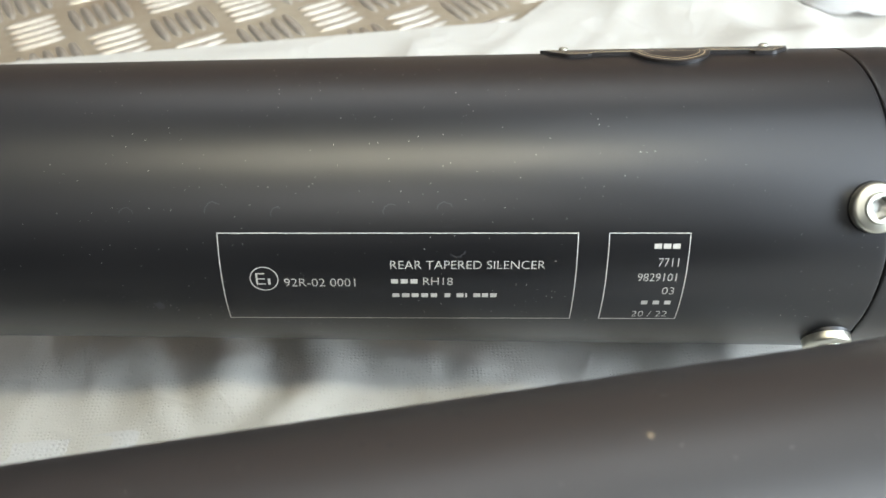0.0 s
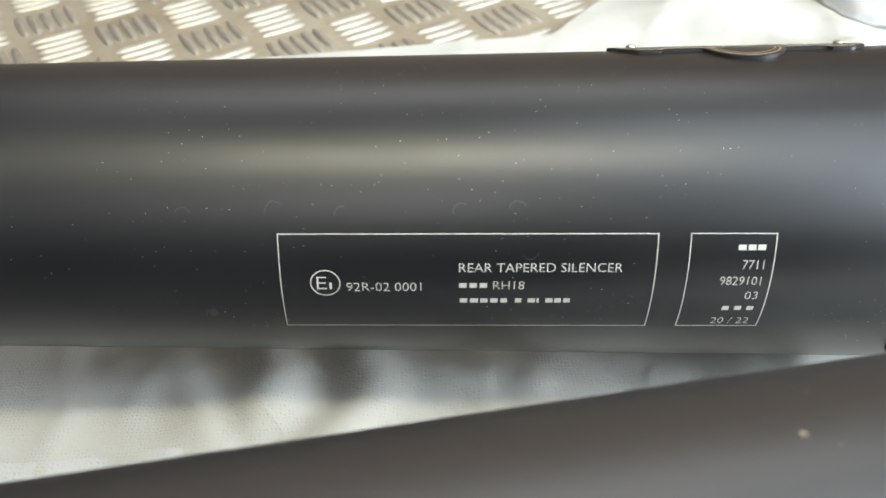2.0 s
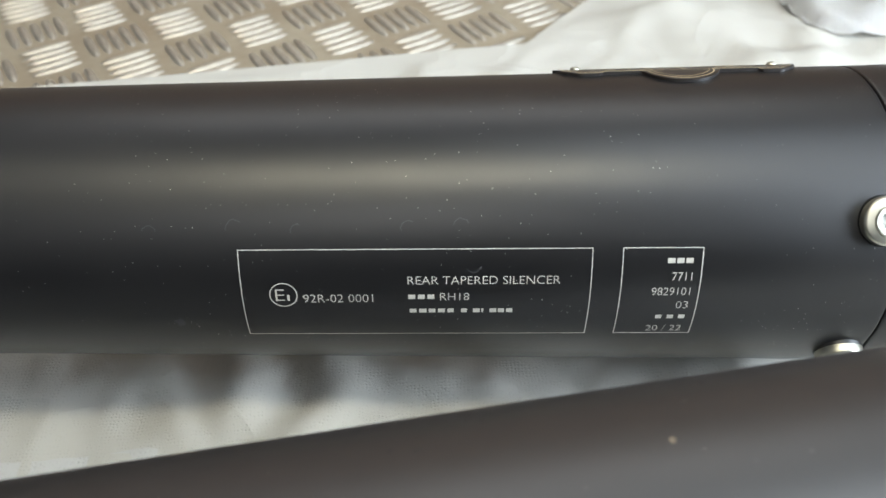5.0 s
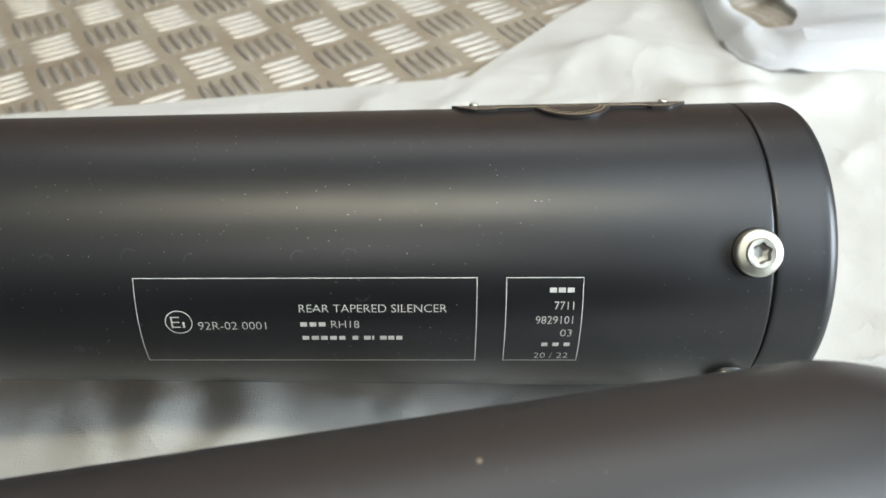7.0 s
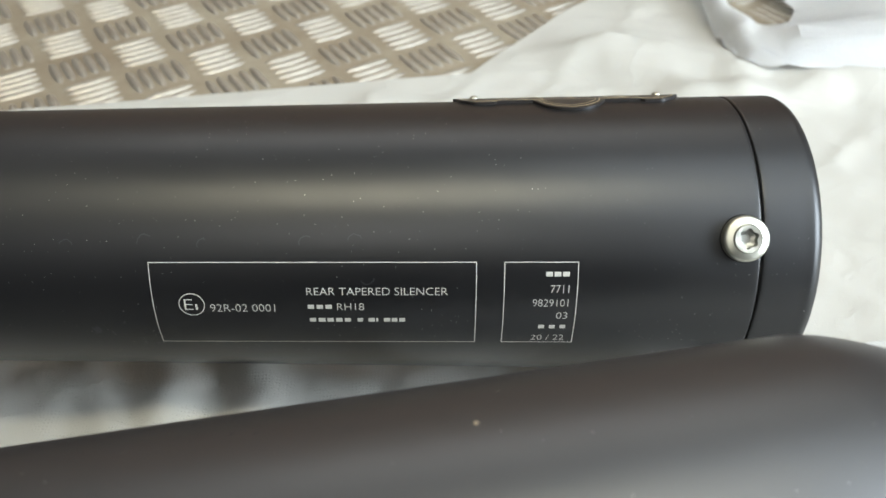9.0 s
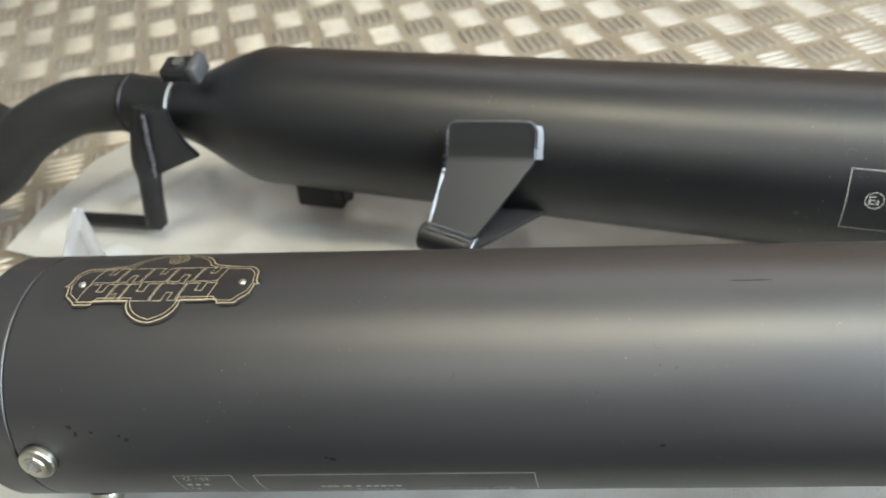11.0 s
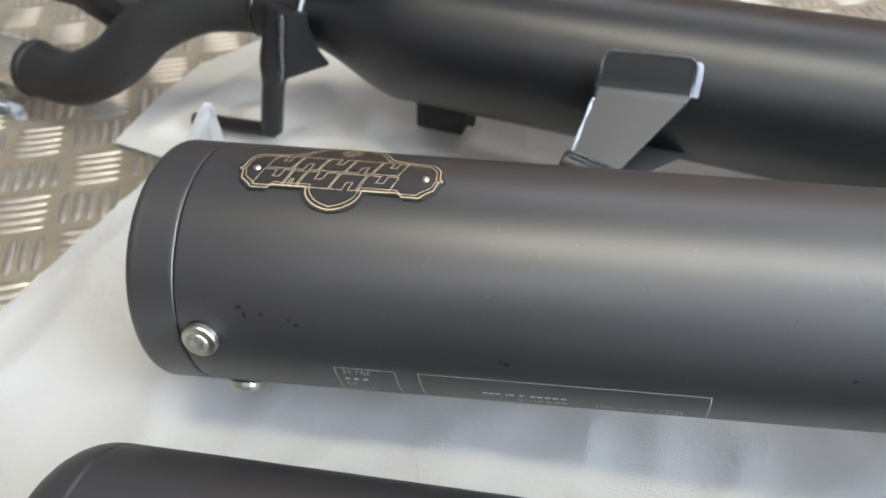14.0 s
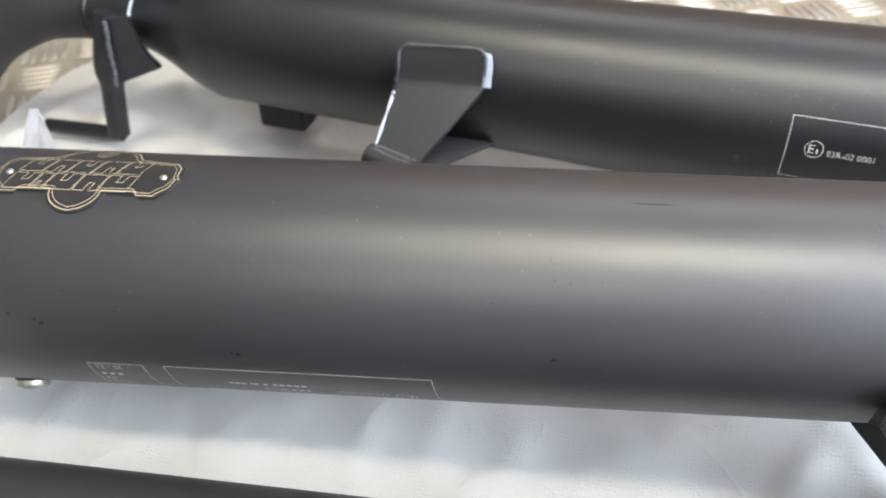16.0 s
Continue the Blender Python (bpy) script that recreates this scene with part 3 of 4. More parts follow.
def mount_bracket(can, deg, parent, f):
    """Folded steel hanger: a lip, a tapering plate, a lower strut and a round boss."""
    b = f - 0.0575
    out = lambda s, d, h: can.at(s, d, h)
    lip0, lip1 = out(f - 0.0611, deg + 1.4, 0.0082), out(f - 0.0090, deg - 1.9, 0.0096)
    fold0, fold1 = out(f - 0.0609, deg + 24.4, 0.005), out(f - 0.0082, deg + 20.2, 0.005)
    end0, end1 = out(f - 0.0670, deg + 50.5, 0.0313), out(f - 0.0386, deg + 52.1, 0.0363)
    # bent sheet with rounded lip corners and a rolled fold
    def across(v):
        """Left and right edge of the sheet, v from the lip's edge (0) over the fold (1) to the lower end (2)."""
        def side(a, c, e):
            lo, hi = 0.93, 1.07
            if v <= lo:
                return a.lerp(c, v)
            if v >= hi:
                return c.lerp(e, v - 1)
            t = (v - lo) / (hi - lo)
            return a.lerp(c, lo).lerp(c, t).lerp(c.lerp(e, hi - 1), t)
        return side(lip0, fold0, end0), side(lip1, fold1, end1)

    lip_len, corner = (fold0 - lip0).length, 0.0065
    vs = [0, 0.02, 0.05, 0.09, 0.15, 0.22, 0.30, 0.5, 0.7, 0.93, 0.945, 0.96, 0.98, 1.0, 1.02, 1.04, 1.055, 1.07, 1.3, 1.5, 1.75, 2.0]
    sheet, edges = [], []
    for v in vs:
        a, c = across(v)
        w = (c - a).length
        d = corner - min(corner, v * lip_len)
        cut = (corner - math.sqrt(corner * corner - d * d)) / w
        sheet.append([a.lerp(c, cut + (1 - 2 * cut) * k / 8) for k in range(9)])
        edges.append((sheet[-1][0], sheet[-1][-1]))
    bm = bmesh.new()
    grid = [[bm.verts.new(p) for p in row] for row in sheet]
    for a, c in zip(grid, grid[1:]):
        for k in range(8):
            bm.faces.new((a[k], a[k + 1], c[k + 1], c[k]))
    bmesh.ops.recalc_face_normals(bm, faces=bm.faces)
    if bm.faces[:][0].normal.dot(out(f, deg, 0.1) - out(f, deg, 0.0)) < 0:
        bmesh.ops.reverse_faces(bm, faces=bm.faces)
    bmesh.ops.solidify(bm, geom=bm.faces[:], thickness=0.0042)
    br = part("mounting_bracket", bm, HANGER, parent, "black folded steel hanger with worn edges")
    rim = [p for p, _ in reversed(edges[1:9])] + sheet[0] + [q for _, q in edges[1:9]]
    # paler line round the lip: rubbed edge with the edge highlight coloured in
    part("lip_edge", tube(rim, lambda t: 0.0008 * (1 + 0.35 * math.sin(23 * t)), 8), WORN_WELD, br, "thin rubbed edge, its highlight put into the colour")
    # worn end of the lip, down to the can
    bm = bmesh.new()
    tail = [q for _, q in edges[3:12]]
    inward = (can.at(f - 0.0015, deg + 8.0, 0.0010) - lip1.lerp(fold1, 0.5))
    strip = [[bm.verts.new(q - Vector((0.0008, 0, 0)) - inward * 0.04), bm.verts.new(q + inward * 0.14 + Vector((0.0012 + 0.0004 * math.sin(3 * n), 0, 0))), bm.verts.new(q + inward * (0.30 + 0.03 * math.sin(2 * n)) + Vector((0.0016, 0, 0)))] for n, q in enumerate(tail)]
    for a, c in zip(strip, strip[1:]):
        for k in range(2):
            bm.faces.new((a[k], a[k + 1], c[k + 1], c[k]))
    bmesh.ops.solidify(bm, geom=bm.faces[:], thickness=0.0010)
    part("lip_end", bm, WORN if can.side < 0 else COAT_PLAIN, br, "pale worn end of the lip")
    part("worn_edge", tube([p for p, _ in edges[15:]], lambda t: 0.0011 * (0.8 + 0.35 * math.sin(17 * t)), 8), WORN, br, "chipped pale edge")
    part("weld", weld_bead([edges[5][0].lerp(edges[18][0], k / 15) - Vector((0.0022, 0, 0)) + inward * 0.35 for k in range(16)], 0.0018, 8), COAT_PLAIN, br, "black weld beside the lip")
    # boss
    face_n = (fold1 - fold0).cross(end0 - fold0).normalized()
    if face_n.dot(out(f, deg + 30, 0.1) - out(f, deg + 30, 0.0)) < 0:
        face_n = -face_n
    drop = (end0 - fold0).normalized() * 0.0075 - (out(f - 0.06, deg + 3.1, 0.01) - out(f - 0.06, deg + 3.1, 0.0)).normalized() * 0.001
    c0, c1 = end0 + drop - (end1 - end0).normalized() * 0.003, end1 + drop + (end1 - end0).normalized() * 0.001
    d = (c1 - c0).normalized()
    bm = bmesh.new()
    n = 32
    e = Vector((0, 0, 1)) - d * d.z
    e.normalize()
    g = d.cross(e)
    rings = []
    for c, r in ((c0, 0.0045), (c0, 0.0075), (c0 + d * 0.001, 0.0085), (c1 - d * 0.001, 0.0085), (c1, 0.0075), (c1, 0.0045), (c1 - d * 0.01, 0.0042)):
        rings.append([bm.verts.new(c + r * (math.cos(2 * math.pi * k / n) * e + math.sin(2 * math.pi * k / n) * g)) for k in range(n)])
    for a, bb in zip(rings, rings[1:]):
        for k in range(n):
            bm.faces.new((a[k], a[(k + 1) % n], bb[(k + 1) % n], bb[k]))
    part("boss", bm, COAT_PLAIN, br, "round threaded boss at bracket end")
    face = bmesh.new()
    bmesh.ops.create_cone(face, cap_ends=False, segments=32, radius1=0.0079, radius2=0.0072, depth=0.0008)
    m = Matrix((e, g, d)).transposed().to_4x4()
    m.translation = c1 + d * 0.0004
    bmesh.ops.transform(face, matrix=m, verts=face.verts)
    part("boss_rim", face, WORN, br, "worn pale rim of the boss")
    part("weld", weld_bead([end0.lerp(end1, 0.03 + 0.94 * (k % 22) / 21) + drop * (0.02 + 0.36 * (k // 22)) + face_n * (0.0036 + 0.0028 * (k // 22)) for k in range(44)], 0.0014, 3), WORN_WELD, br, "lumpy grey weld")
    # lower strut back to the can
    s0, s1 = can.at(f - 0.002, deg + 74, -0.002), can.at(b + 0.012, deg + 84, -0.002)
    part("strut", slab([c0.lerp(c1, 0.2), c1, s0, s1], 0.004), DULL, br, "black lower strut")
    return br


def silencer(can, paint, label_deg, label_flip, label_s, badge_deg, badge_s, bolts, bracket_deg, bracket_s, scale, label):
    root = new("silencer")
    root.matrix_world = can.pose
    tagged(root, label, "exhaust silencer", "pair of tapered silencers", "")
    part("body", lathe(body_profile(can, 0.590, 0.0205, 0.6605), 128), paint, root)
    part("end_cap", lathe(cap_profile(can), 128), paint, root, "satin black end cap behind a fine joint")
    part("joint", lathe([(-can.seam - 0.0004, can.r(-can.seam) - 0.0010), (-can.seam + 0.0004, can.r(-can.seam) - 0.0010)], 128), GROOVE, root, "dark joint line")
    for n, (bs, d) in enumerate(bolts):
        torx_bolt(can, bs, d, root, 0.4 + 0.9 * n)
    label_marks(can, label_deg, label_flip, root, label_s, scale)
    badge(can, badge_s, badge_deg, root, 0.955 * scale)
    mount_bracket(can, bracket_deg, root, bracket_s)
    return root


AXIS_A = Vector((1, -0.0137, -0.0301)).normalized()
REAR_A = Vector((0, 0.1995, 0.0803)) + AXIS_A * 0.170
AXIS_B = Vector((-1, -0.1064, -0.0731)).normalized()
REAR_B = Vector((0, 0.0274, 0.1063)) + AXIS_B * 0.4615
CAN_A = Can(REAR_A, AXIS_A, 0.05675, 0.0191, -1, 0.0203, 0.0022)
CAN_B = Can(REAR_B, AXIS_B, 0.0584, 0.0229, 1, 0.0240, 0.0)
sil_a = silencer(CAN_A, COAT, 60.9, False, -0.0850, -29.6, -0.0826, ((-0.0272, 52.4), (-0.0280, 110.5)), 52.0, -0.395, 1.0, "satin black tapered exhaust silencer with engraved data and bent inlet pipe")
sil_b = silencer(CAN_B, COAT_DUSTY, 97.0, True, -0.0925, 2.2, -0.0894, ((-0.0345, 84.0), (-0.0360, 139.0)), 87.0, -0.4125, 1.035, "satin black tapered exhaust silencer with shield badge, lying on white cloth")


# faint rings and rubbed spots left by handling
def scuffs(can, root, places):
    rng = random.Random(21)
    for s0, deg, rad, turn in places:
        bm = bmesh.new()
        pts = []
        for n in range(14):
            a = turn + 2.6 * n / 13
            q = rad * (1 + rng.uniform(-0.07, 0.07))
            pts.append((s0 + q * math.cos(a), q * math.sin(a)))
        ribbon(bm, pts, 0.00034, lambda u, w: can.at(u, deg - math.degrees(w / can.r(u)), 0.00008), False)
        part("scuff", bm, FAINT, root, "faint rubbed mark in the paint")


scuffs(CAN_A, sil_a, ((-0.266, 54.5, 0.0024, 0.2), (-0.238, 53.0, 0.0028, 0.8), (-0.2177, 54.0, 0.0020, 1.0), (-0.1813, 53.5, 0.0024, 0.9), (-0.164, 53.0, 0.0026, 0.4), (-0.160, 67.0, 0.0025, 3.6)))
scuffs(CAN_B, sil_b, ((-0.205, 20.0, 0.0022, 0.5), (-0.22, 47.0, 0.0018, 2.0), (-0.30, 35.0, 0.0020, 4.0)))


def fleck(can, root, name, s0, deg, long, wide, mat, label, seed):
    """A chip, smudge or spot of uneven outline lying on the paint."""
    bm = bmesh.new()
    ring = []
    for k in range(18):
        a = 2 * math.pi * k / 18
        q = 1 + 0.45 * noise.noise(Vector((math.cos(a) * 1.3, math.sin(a) * 1.3, seed * 2.7)))
        u, w = s0 + long * q * math.cos(a), wide * q * math.sin(a)
        ring.append(bm.verts.new(can.at(u, deg + math.degrees(w / can.r(s0)), 0.00007)))
    mid = bm.verts.new(can.at(s0, deg, 0.00010))
    for k in range(18):
        bm.faces.new((mid, ring[k], ring[(k + 1) % 18]))
    part(name, bm, mat, root, label)


fleck(CAN_B, sil_b, "chip", -0.5083, -12.5, 0.0006, 0.0007, CHIP, "tiny tan chip in the paint", 1)
for n, (u, d) in enumerate(((-0.5216, -37.6), (-0.4735, -33.7), (-0.4705, -36.0), (-0.4594, -23.2), (-0.4540, -24.9), (-0.306, 45.0), (-0.300, 44.0), (-0.2766, 54.8))):
    fleck(CAN_B, sil_b, "scuff", u, d, 0.0006, 0.0005, FAINT, "faint rubbed mark in the paint", 2 + n)
for n, (u, d, a, b) in enumerate(((-0.0535, 67.5, 0.0020, 0.0014), (-0.0560, 71.0, 0.0012, 0.0020), (-0.0636, 70.2, 0.0014, 0.0010), (-0.0760, 72.0, 0.0013, 0.0012), (-0.0790, 74.0, 0.0016, 0.0014), (-0.168, 86.0, 0.0022, 0.0014), (-0.1655, 85.0, 0.0012, 0.0010), (-0.300, 80.0, 0.0016, 0.0011))):
    fleck(CAN_B, sil_b, "smudge", u, d, a * 0.7, b * 0.7, SMUDGE, "dark oily smudge on the paint", 20 + n)
fleck(CAN_B, sil_b, "scratch", -0.336, 5.2, 0.0075, 0.0004, SMUDGE, "dark thin scratch in the paint", 31)
fleck(CAN_A, sil_a, "chip", -0.0420, 18.0, 0.0004, 0.0004, SMUDGE, "tiny dark pinhole in the paint", 40)
fleck(CAN_A, sil_a, "scuff", -0.2600, 92.5, 0.0015, 0.0017, FAINT, "pale rubbed spot in the paint", 41)
scuffs(CAN_A, sil_a, ((-0.388, 76.5, 0.0017, 0.3), (-0.3935, 78.5, 0.0015, 2.6), (-0.382, 75.0, 0.0014, 1.2)))


# ---- inlet end of the rear silencer, in its own coordinates ----
INV_A = CAN_A.pose.inverted()


def loc(x, y, z):
    return INV_A @ Vector((x, y, z))


def inlet(root):
    part("collar", lathe([(-0.656, 0.0200), (-0.6585, 0.0212), (-0.6625, 0.0213), (-0.664, 0.0202), (-0.680, 0.0203), (-0.696, 0.0204), (-0.6970, 0.0212), (-0.6995, 0.0212), (-0.701, 0.0200), (-0.706, 0.0200)], 64), COAT_PLAIN, root, "black socket between two weld rings")
    part("weld_ring", lathe([(-0.6595, 0.0212), (-0.6598, 0.0218), (-0.6613, 0.0218), (-0.6620, 0.0212)], 64), WORN, root, "pale weld ring")
    pts = smooth_path([loc(-0.520, 0.2066, 0.0960), loc(-0.545, 0.2050, 0.0965), loc(-0.5765, 0.1975, 0.0935), loc(-0.6101, 0.1840, 0.078), loc(-0.6365, 0.1713, 0.054),
                       loc(-0.6712, 0.1657, 0.038), loc(-0.7101, 0.1712, 0.037)], 10)
    pipe = part("inlet_pipe", tube(pts, 0.0200, 40), PIPE, root, "scuffed black S-bent inlet pipe")
    d = (pts[-1] - pts[-3]).normalized()
    part("lip", tube([pts[-1] - d * 0.003, pts[-1] - d * 0.001, pts[-1] + d * 0.003, pts[-1] + d * 0.005], lambda t: 0.0218 if 0.2 < t < 0.9 else 0.0203, 40), PIPE, pipe, "rolled pipe lip")
    part("sleeve", tube([pts[-1] + d * (0.004 + 0.006 * k) for k in range(9)], 0.0198, 40), SLEEVE, pipe, "bare shiny clamp sleeve")
    # crumpled torn wrapping over the clamp and down to the plate
    for n, (a, b, w) in enumerate((((-0.770, 0.163, 0.052), (-0.752, 0.156, 0.022), 0.020), ((-0.757, 0.158, 0.026), (-0.742, 0.160, 0.002), 0.016), ((-0.785, 0.158, 0.006), (-0.722, 0.156, 0.004), 0.022), ((-0.765, 0.156, 0.038), (-0.748, 0.158, 0.010), 0.012))):
        foil = bmesh.new()
        p, q = loc(*a), loc(*b)
        e = (q - p).normalized()
        wide = e.cross(Vector((0.2, 1, 0.25))).normalized()
        off = e.cross(wide)
        rows_f = []
        for i in range(21):
            t = i / 20
            ragged = w * (0.75 + 0.45 * noise.noise(Vector((t * 5, n * 3.1, 0.4))))
            row = []
            for j in range(11):
                u = (j / 10 - 0.5) * ragged
                h = 0.006 * noise.noise(Vector((t * 7, u * 260, n * 5.0))) + 0.0035 * noise.noise(Vector((t * 19, u * 700, n * 9.0)))
                row.append(foil.verts.new(p.lerp(q, t) + wide * u + off * h))
            rows_f.append(row)
        for r0, r1 in zip(rows_f, rows_f[1:]):
            for j in range(10):
                foil.faces.new((r0[j], r0[j + 1], r1[j + 1], r1[j]))
        bmesh.ops.solidify(foil, geom=foil.faces[:], thickness=0.0004)
        part("torn_wrapping", foil, SCRAP, pipe, "torn pale plastic wrapping scrap")
    part("sleeve_end", tube([pts[-1] + d * 0.050, pts[-1] + d * 0.053, pts[-1] + d * 0.058], 0.0212, 40), DULL, pipe, "dark end ring of the sleeve")
    side = loc(-0.752, 0.163, 0.030)
    for k, (dx, dz) in enumerate(((0.0, 0.012), (0.006, -0.012))):
        c = side + Vector((dx, 0, dz))
        part("clamp_screw", tube([c + d * (-0.010 + 0.004 * j) for j in range(8)], lambda t: 0.0052 if t < 0.45 else 0.0032, 6), ZINC, pipe, "zinc clamp screw and nut")
    part("clamp_lug", slab([side + Vector(v) for v in ((-0.012, 0, -0.018), (0.012, 0, -0.018), (0.014, 0.006, 0.018), (-0.012, 0.006, 0.018))], 0.004), SLEEVE, pipe, "bent steel clamp lug")

    # bent bar with two holes on the pipe
    path = [loc(-0.620, 0.188, 0.078), loc(-0.693, 0.218, 0.087), loc(-0.772, 0.247, 0.076)]
    bm = bmesh.new()
    up, depth = (loc(0, 0, 1) - loc(0, 0, 0)), (loc(0, 1, 0) - loc(0, 0, 0))
    secs = []
    for c in path:
        secs.append([bm.verts.new(c + up * a * 0.015 + depth * b * 0.0075) for a, b in ((1, -1), (1, 1), (-1, 1), (-1, -1))])
    for a, b in zip(secs, secs[1:]):
        for k in range(4):
            bm.faces.new((a[k], a[(k + 1) % 4], b[(k + 1) % 4], b[k]))
    bm.faces.new(secs[0])
    bm.faces.new(secs[-1])
    bmesh.ops.recalc_face_normals(bm, faces=bm.faces)
    bmesh.ops.bevel(bm, geom=bm.edges[:], offset=0.0016, segments=2, affect="EDGES", profile=0.5)
    arm = part("pipe_bracket", bm, COAT_PLAIN, pipe, "bent black bracket bar with holes")
    for f, r, mat in ((0.12, 0.0045, DULL), (0.80, 0.0075, ZINC)):
        c = path[1].lerp(path[2], f) + up * 0.0152
        part("hole" if f < 0.5 else "threaded_insert", tube([c - up * 0.001, c + up * 0.0006], r, 24), mat, arm)

    # prop under the neck: rounded post, weld, gusset and a foot rod on the cloth
    post = part("support_post", tube(smooth_path([loc(-0.4995, 0.183, 0.1085), loc(-0.5040, 0.173, 0.08), loc(-0.5105, 0.172, 0.05), loc(-0.5165, 0.172, 0.018)], 6), lambda t: 0.0108 - 0.0030 * min(1.0, max(0.0, (t - 0.42) / 0.16)), 24), COAT_PLAIN, root, "black round support post")
    part("gusset", slab([loc(-0.4955, 0.169, 0.112), loc(-0.4777, 0.172, 0.113), loc(-0.4790, 0.174, 0.101), loc(-0.4769, 0.176, 0.0903), loc(-0.4750, 0.178, 0.0815), loc(-0.4700, 0.181, 0.0730), loc(-0.5010, 0.168, 0.0630)], 0.0035), COAT_PLAIN, post, "black welded gusset plate")
    part("weld", weld_bead([loc(-0.4915 - 0.0003 * k, 0.1645, 0.111 - 0.0021 * k) for k in range(23)], 0.0019, 9), WORN_WELD, post, "lumpy weld down the post")
    part("foot_rod", tube([loc(-0.515, 0.173, 0.0165), loc(-0.545, 0.174, 0.015), loc(-0.582, 0.175, 0.013)], 0.0055, 16), COAT_PLAIN, post, "black foot rod on the cloth")

    # threaded block on top of the neck
    blk = part("clamp_block", block((0.022, 0.017, 0.010), (0, 0, 0), 0.0022, 3), COAT_PLAIN, root, "black clamp block with a bright screw")
    blk.matrix_local = Matrix.Translation(loc(-0.4735, 0.193, 0.1315)) @ pose(0, 0, 0, 14, -6, 0)
    sc = part("clamp_screw", tube([Vector((0.002, 0, 0.004)), Vector((0.002, 0, 0.0062)), Vector((0.002, 0, 0.0070))], 0.0040, 20), ZINC, blk, "bright screw head")
    part("lug", block((0.007, 0.019, 0.014), (0.0135, 0, 0.0005), 0.0024, 3), WORN_WELD, blk, "rubbed edge of the clamp block")
    # rubber stop under the belly
    stop = part("rubber_stop", block((0.036, 0.026, 0.040), loc(-0.400, 0.219, 0.036), 0.003), DULL, root, "black rubber stop block")
    for k in range(2):
        part("lug", block((0.006, 0.006, 0.016), loc(-0.3835 + 0.0075 * k, 0.204, 0.036), 0.0014), DULL, stop)


inlet(sil_a)
# short open neck on the other silencer
part("collar", lathe([(-0.656, 0.0200), (-0.6585, 0.0212), (-0.6625, 0.0213), (-0.664, 0.0202), (-0.70, 0.0204), (-0.70, 0.018), (-0.67, 0.018)], 64), COAT_PLAIN, sil_b, "black inlet socket")


# ---- third silencer in front ----
def front_can():
    root = new("silencer")
    x = Vector((-1, -0.1442, 0)).normalized()
    z = Vector((0, 0, 1))
    m = Matrix((x, z.cross(x), z)).transposed().to_4x4()
    m.translation = Vector((-0.3, -0.1562, 0.0505)) - Vector((1, 0.1442, 0)) * 0.134
    root.matrix_world = m
    tagged(root, "dark satin black silencer with rounded end on the cloth", "exhaust silencer", "", "")
    prof = [(-0.55, 0.030), (-0.53, 0.044), (-0.50, 0.049), (-0.30, 0.050), (-0.024, 0.050)]
    part("body", lathe(prof, 96), COAT_DUSTY, root)
    prof = [(-0.024, 0.0495), (-0.0225, 0.0500)]
    for k in range(10):
        a = math.pi / 2 * k / 9
        prof.append((-0.022 + 0.022 * math.sin(a), 0.028 + 0.022 * math.cos(a)))
    prof += [(0.0, 0.022), (-0.01, 0.020), (-0.05, 0.020)]
    part("end_cap", lathe(prof, 96), COAT_DUSTY, root, "rounded black end cap")


front_can()


# ---- cloth bags ----
def inside(poly, x, y):
    hit = False
    n = len(poly)
    for i in range(n):
        (x0, y0), (x1, y1) = poly[i], poly[(i + 1) % n]
        if (y0 > y) != (y1 > y) and x < (x1 - x0) * (y - y0) / (y1 - y0) + x0:
            hit = not hit
    return hit


def nearest_edge(poly, x, y):
    best = 9.0
    p = Vector((x, y))
    n = len(poly)
    for i in range(n):
        a, b = Vector(poly[i]), Vector(poly[(i + 1) % n])
        t = max(0.0, min(1.0, (p - a).dot(b - a) / (b - a).length_squared))
        best = min(best, (a + (b - a) * t - p).length)
    return best


def cloth(name, poly, height, mat, label, step=0.006, thick=0.0006):
    """A sheet of thin cloth cut to an outline, laid with a height function and given thickness."""
    x0, x1 = min(p[0] for p in poly), max(p[0] for p in poly)
    y0, y1 = min(p[1] for p in poly), max(p[1] for p in poly)
    bm = bmesh.new()
    nx, ny = int((x1 - x0) / step) + 1, int((y1 - y0) / step) + 1
    grid = {}
    for i in range(nx + 1):
        for j in range(ny + 1):
            grid[i, j] = bm.verts.new((x0 + i * step, y0 + j * step, 0))
    for i in range(nx):
        for j in range(ny):
            bm.faces.new((grid[i, j], grid[i + 1, j], grid[i + 1, j + 1], grid[i, j + 1]))
    m = len(poly)
    bm.verts.ensure_lookup_table()
    dead = [v for v in bm.verts if not inside(poly, v.co.x, v.co.y) and nearest_edge(poly, v.co.x, v.co.y) > step * 0.75]
    bmesh.ops.delete(bm, geom=dead, context="VERTS")
    # draw the rim in to the outline
    for v in bm.verts:
        if v.is_boundary or not inside(poly, v.co.x, v.co.y):
            best = None
            for i in range(m):
                a, b = Vector(poly[i]), Vector(poly[(i + 1) % m])
                p = v.co.xy
                t = max(0.0, min(1.0, (p - a).dot(b - a) / (b - a).length_squared))
                q = a + (b - a) * t
                dd = (q - p).length
                if best is None or dd < best[0]:
                    best = (dd, q)
            v.co.x, v.co.y = best[1]
    for v in bm.verts:
        v.co.z = height(v.co.x, v.co.y)
    low = [v for v in bm.verts]
    bmesh.ops.recalc_face_normals(bm, faces=bm.faces)
    bmesh.ops.solidify(bm, geom=bm.faces[:], thickness=-thick)
    ob = part(name, bm, mat)
    return tagged(ob, label, "cloth bag")


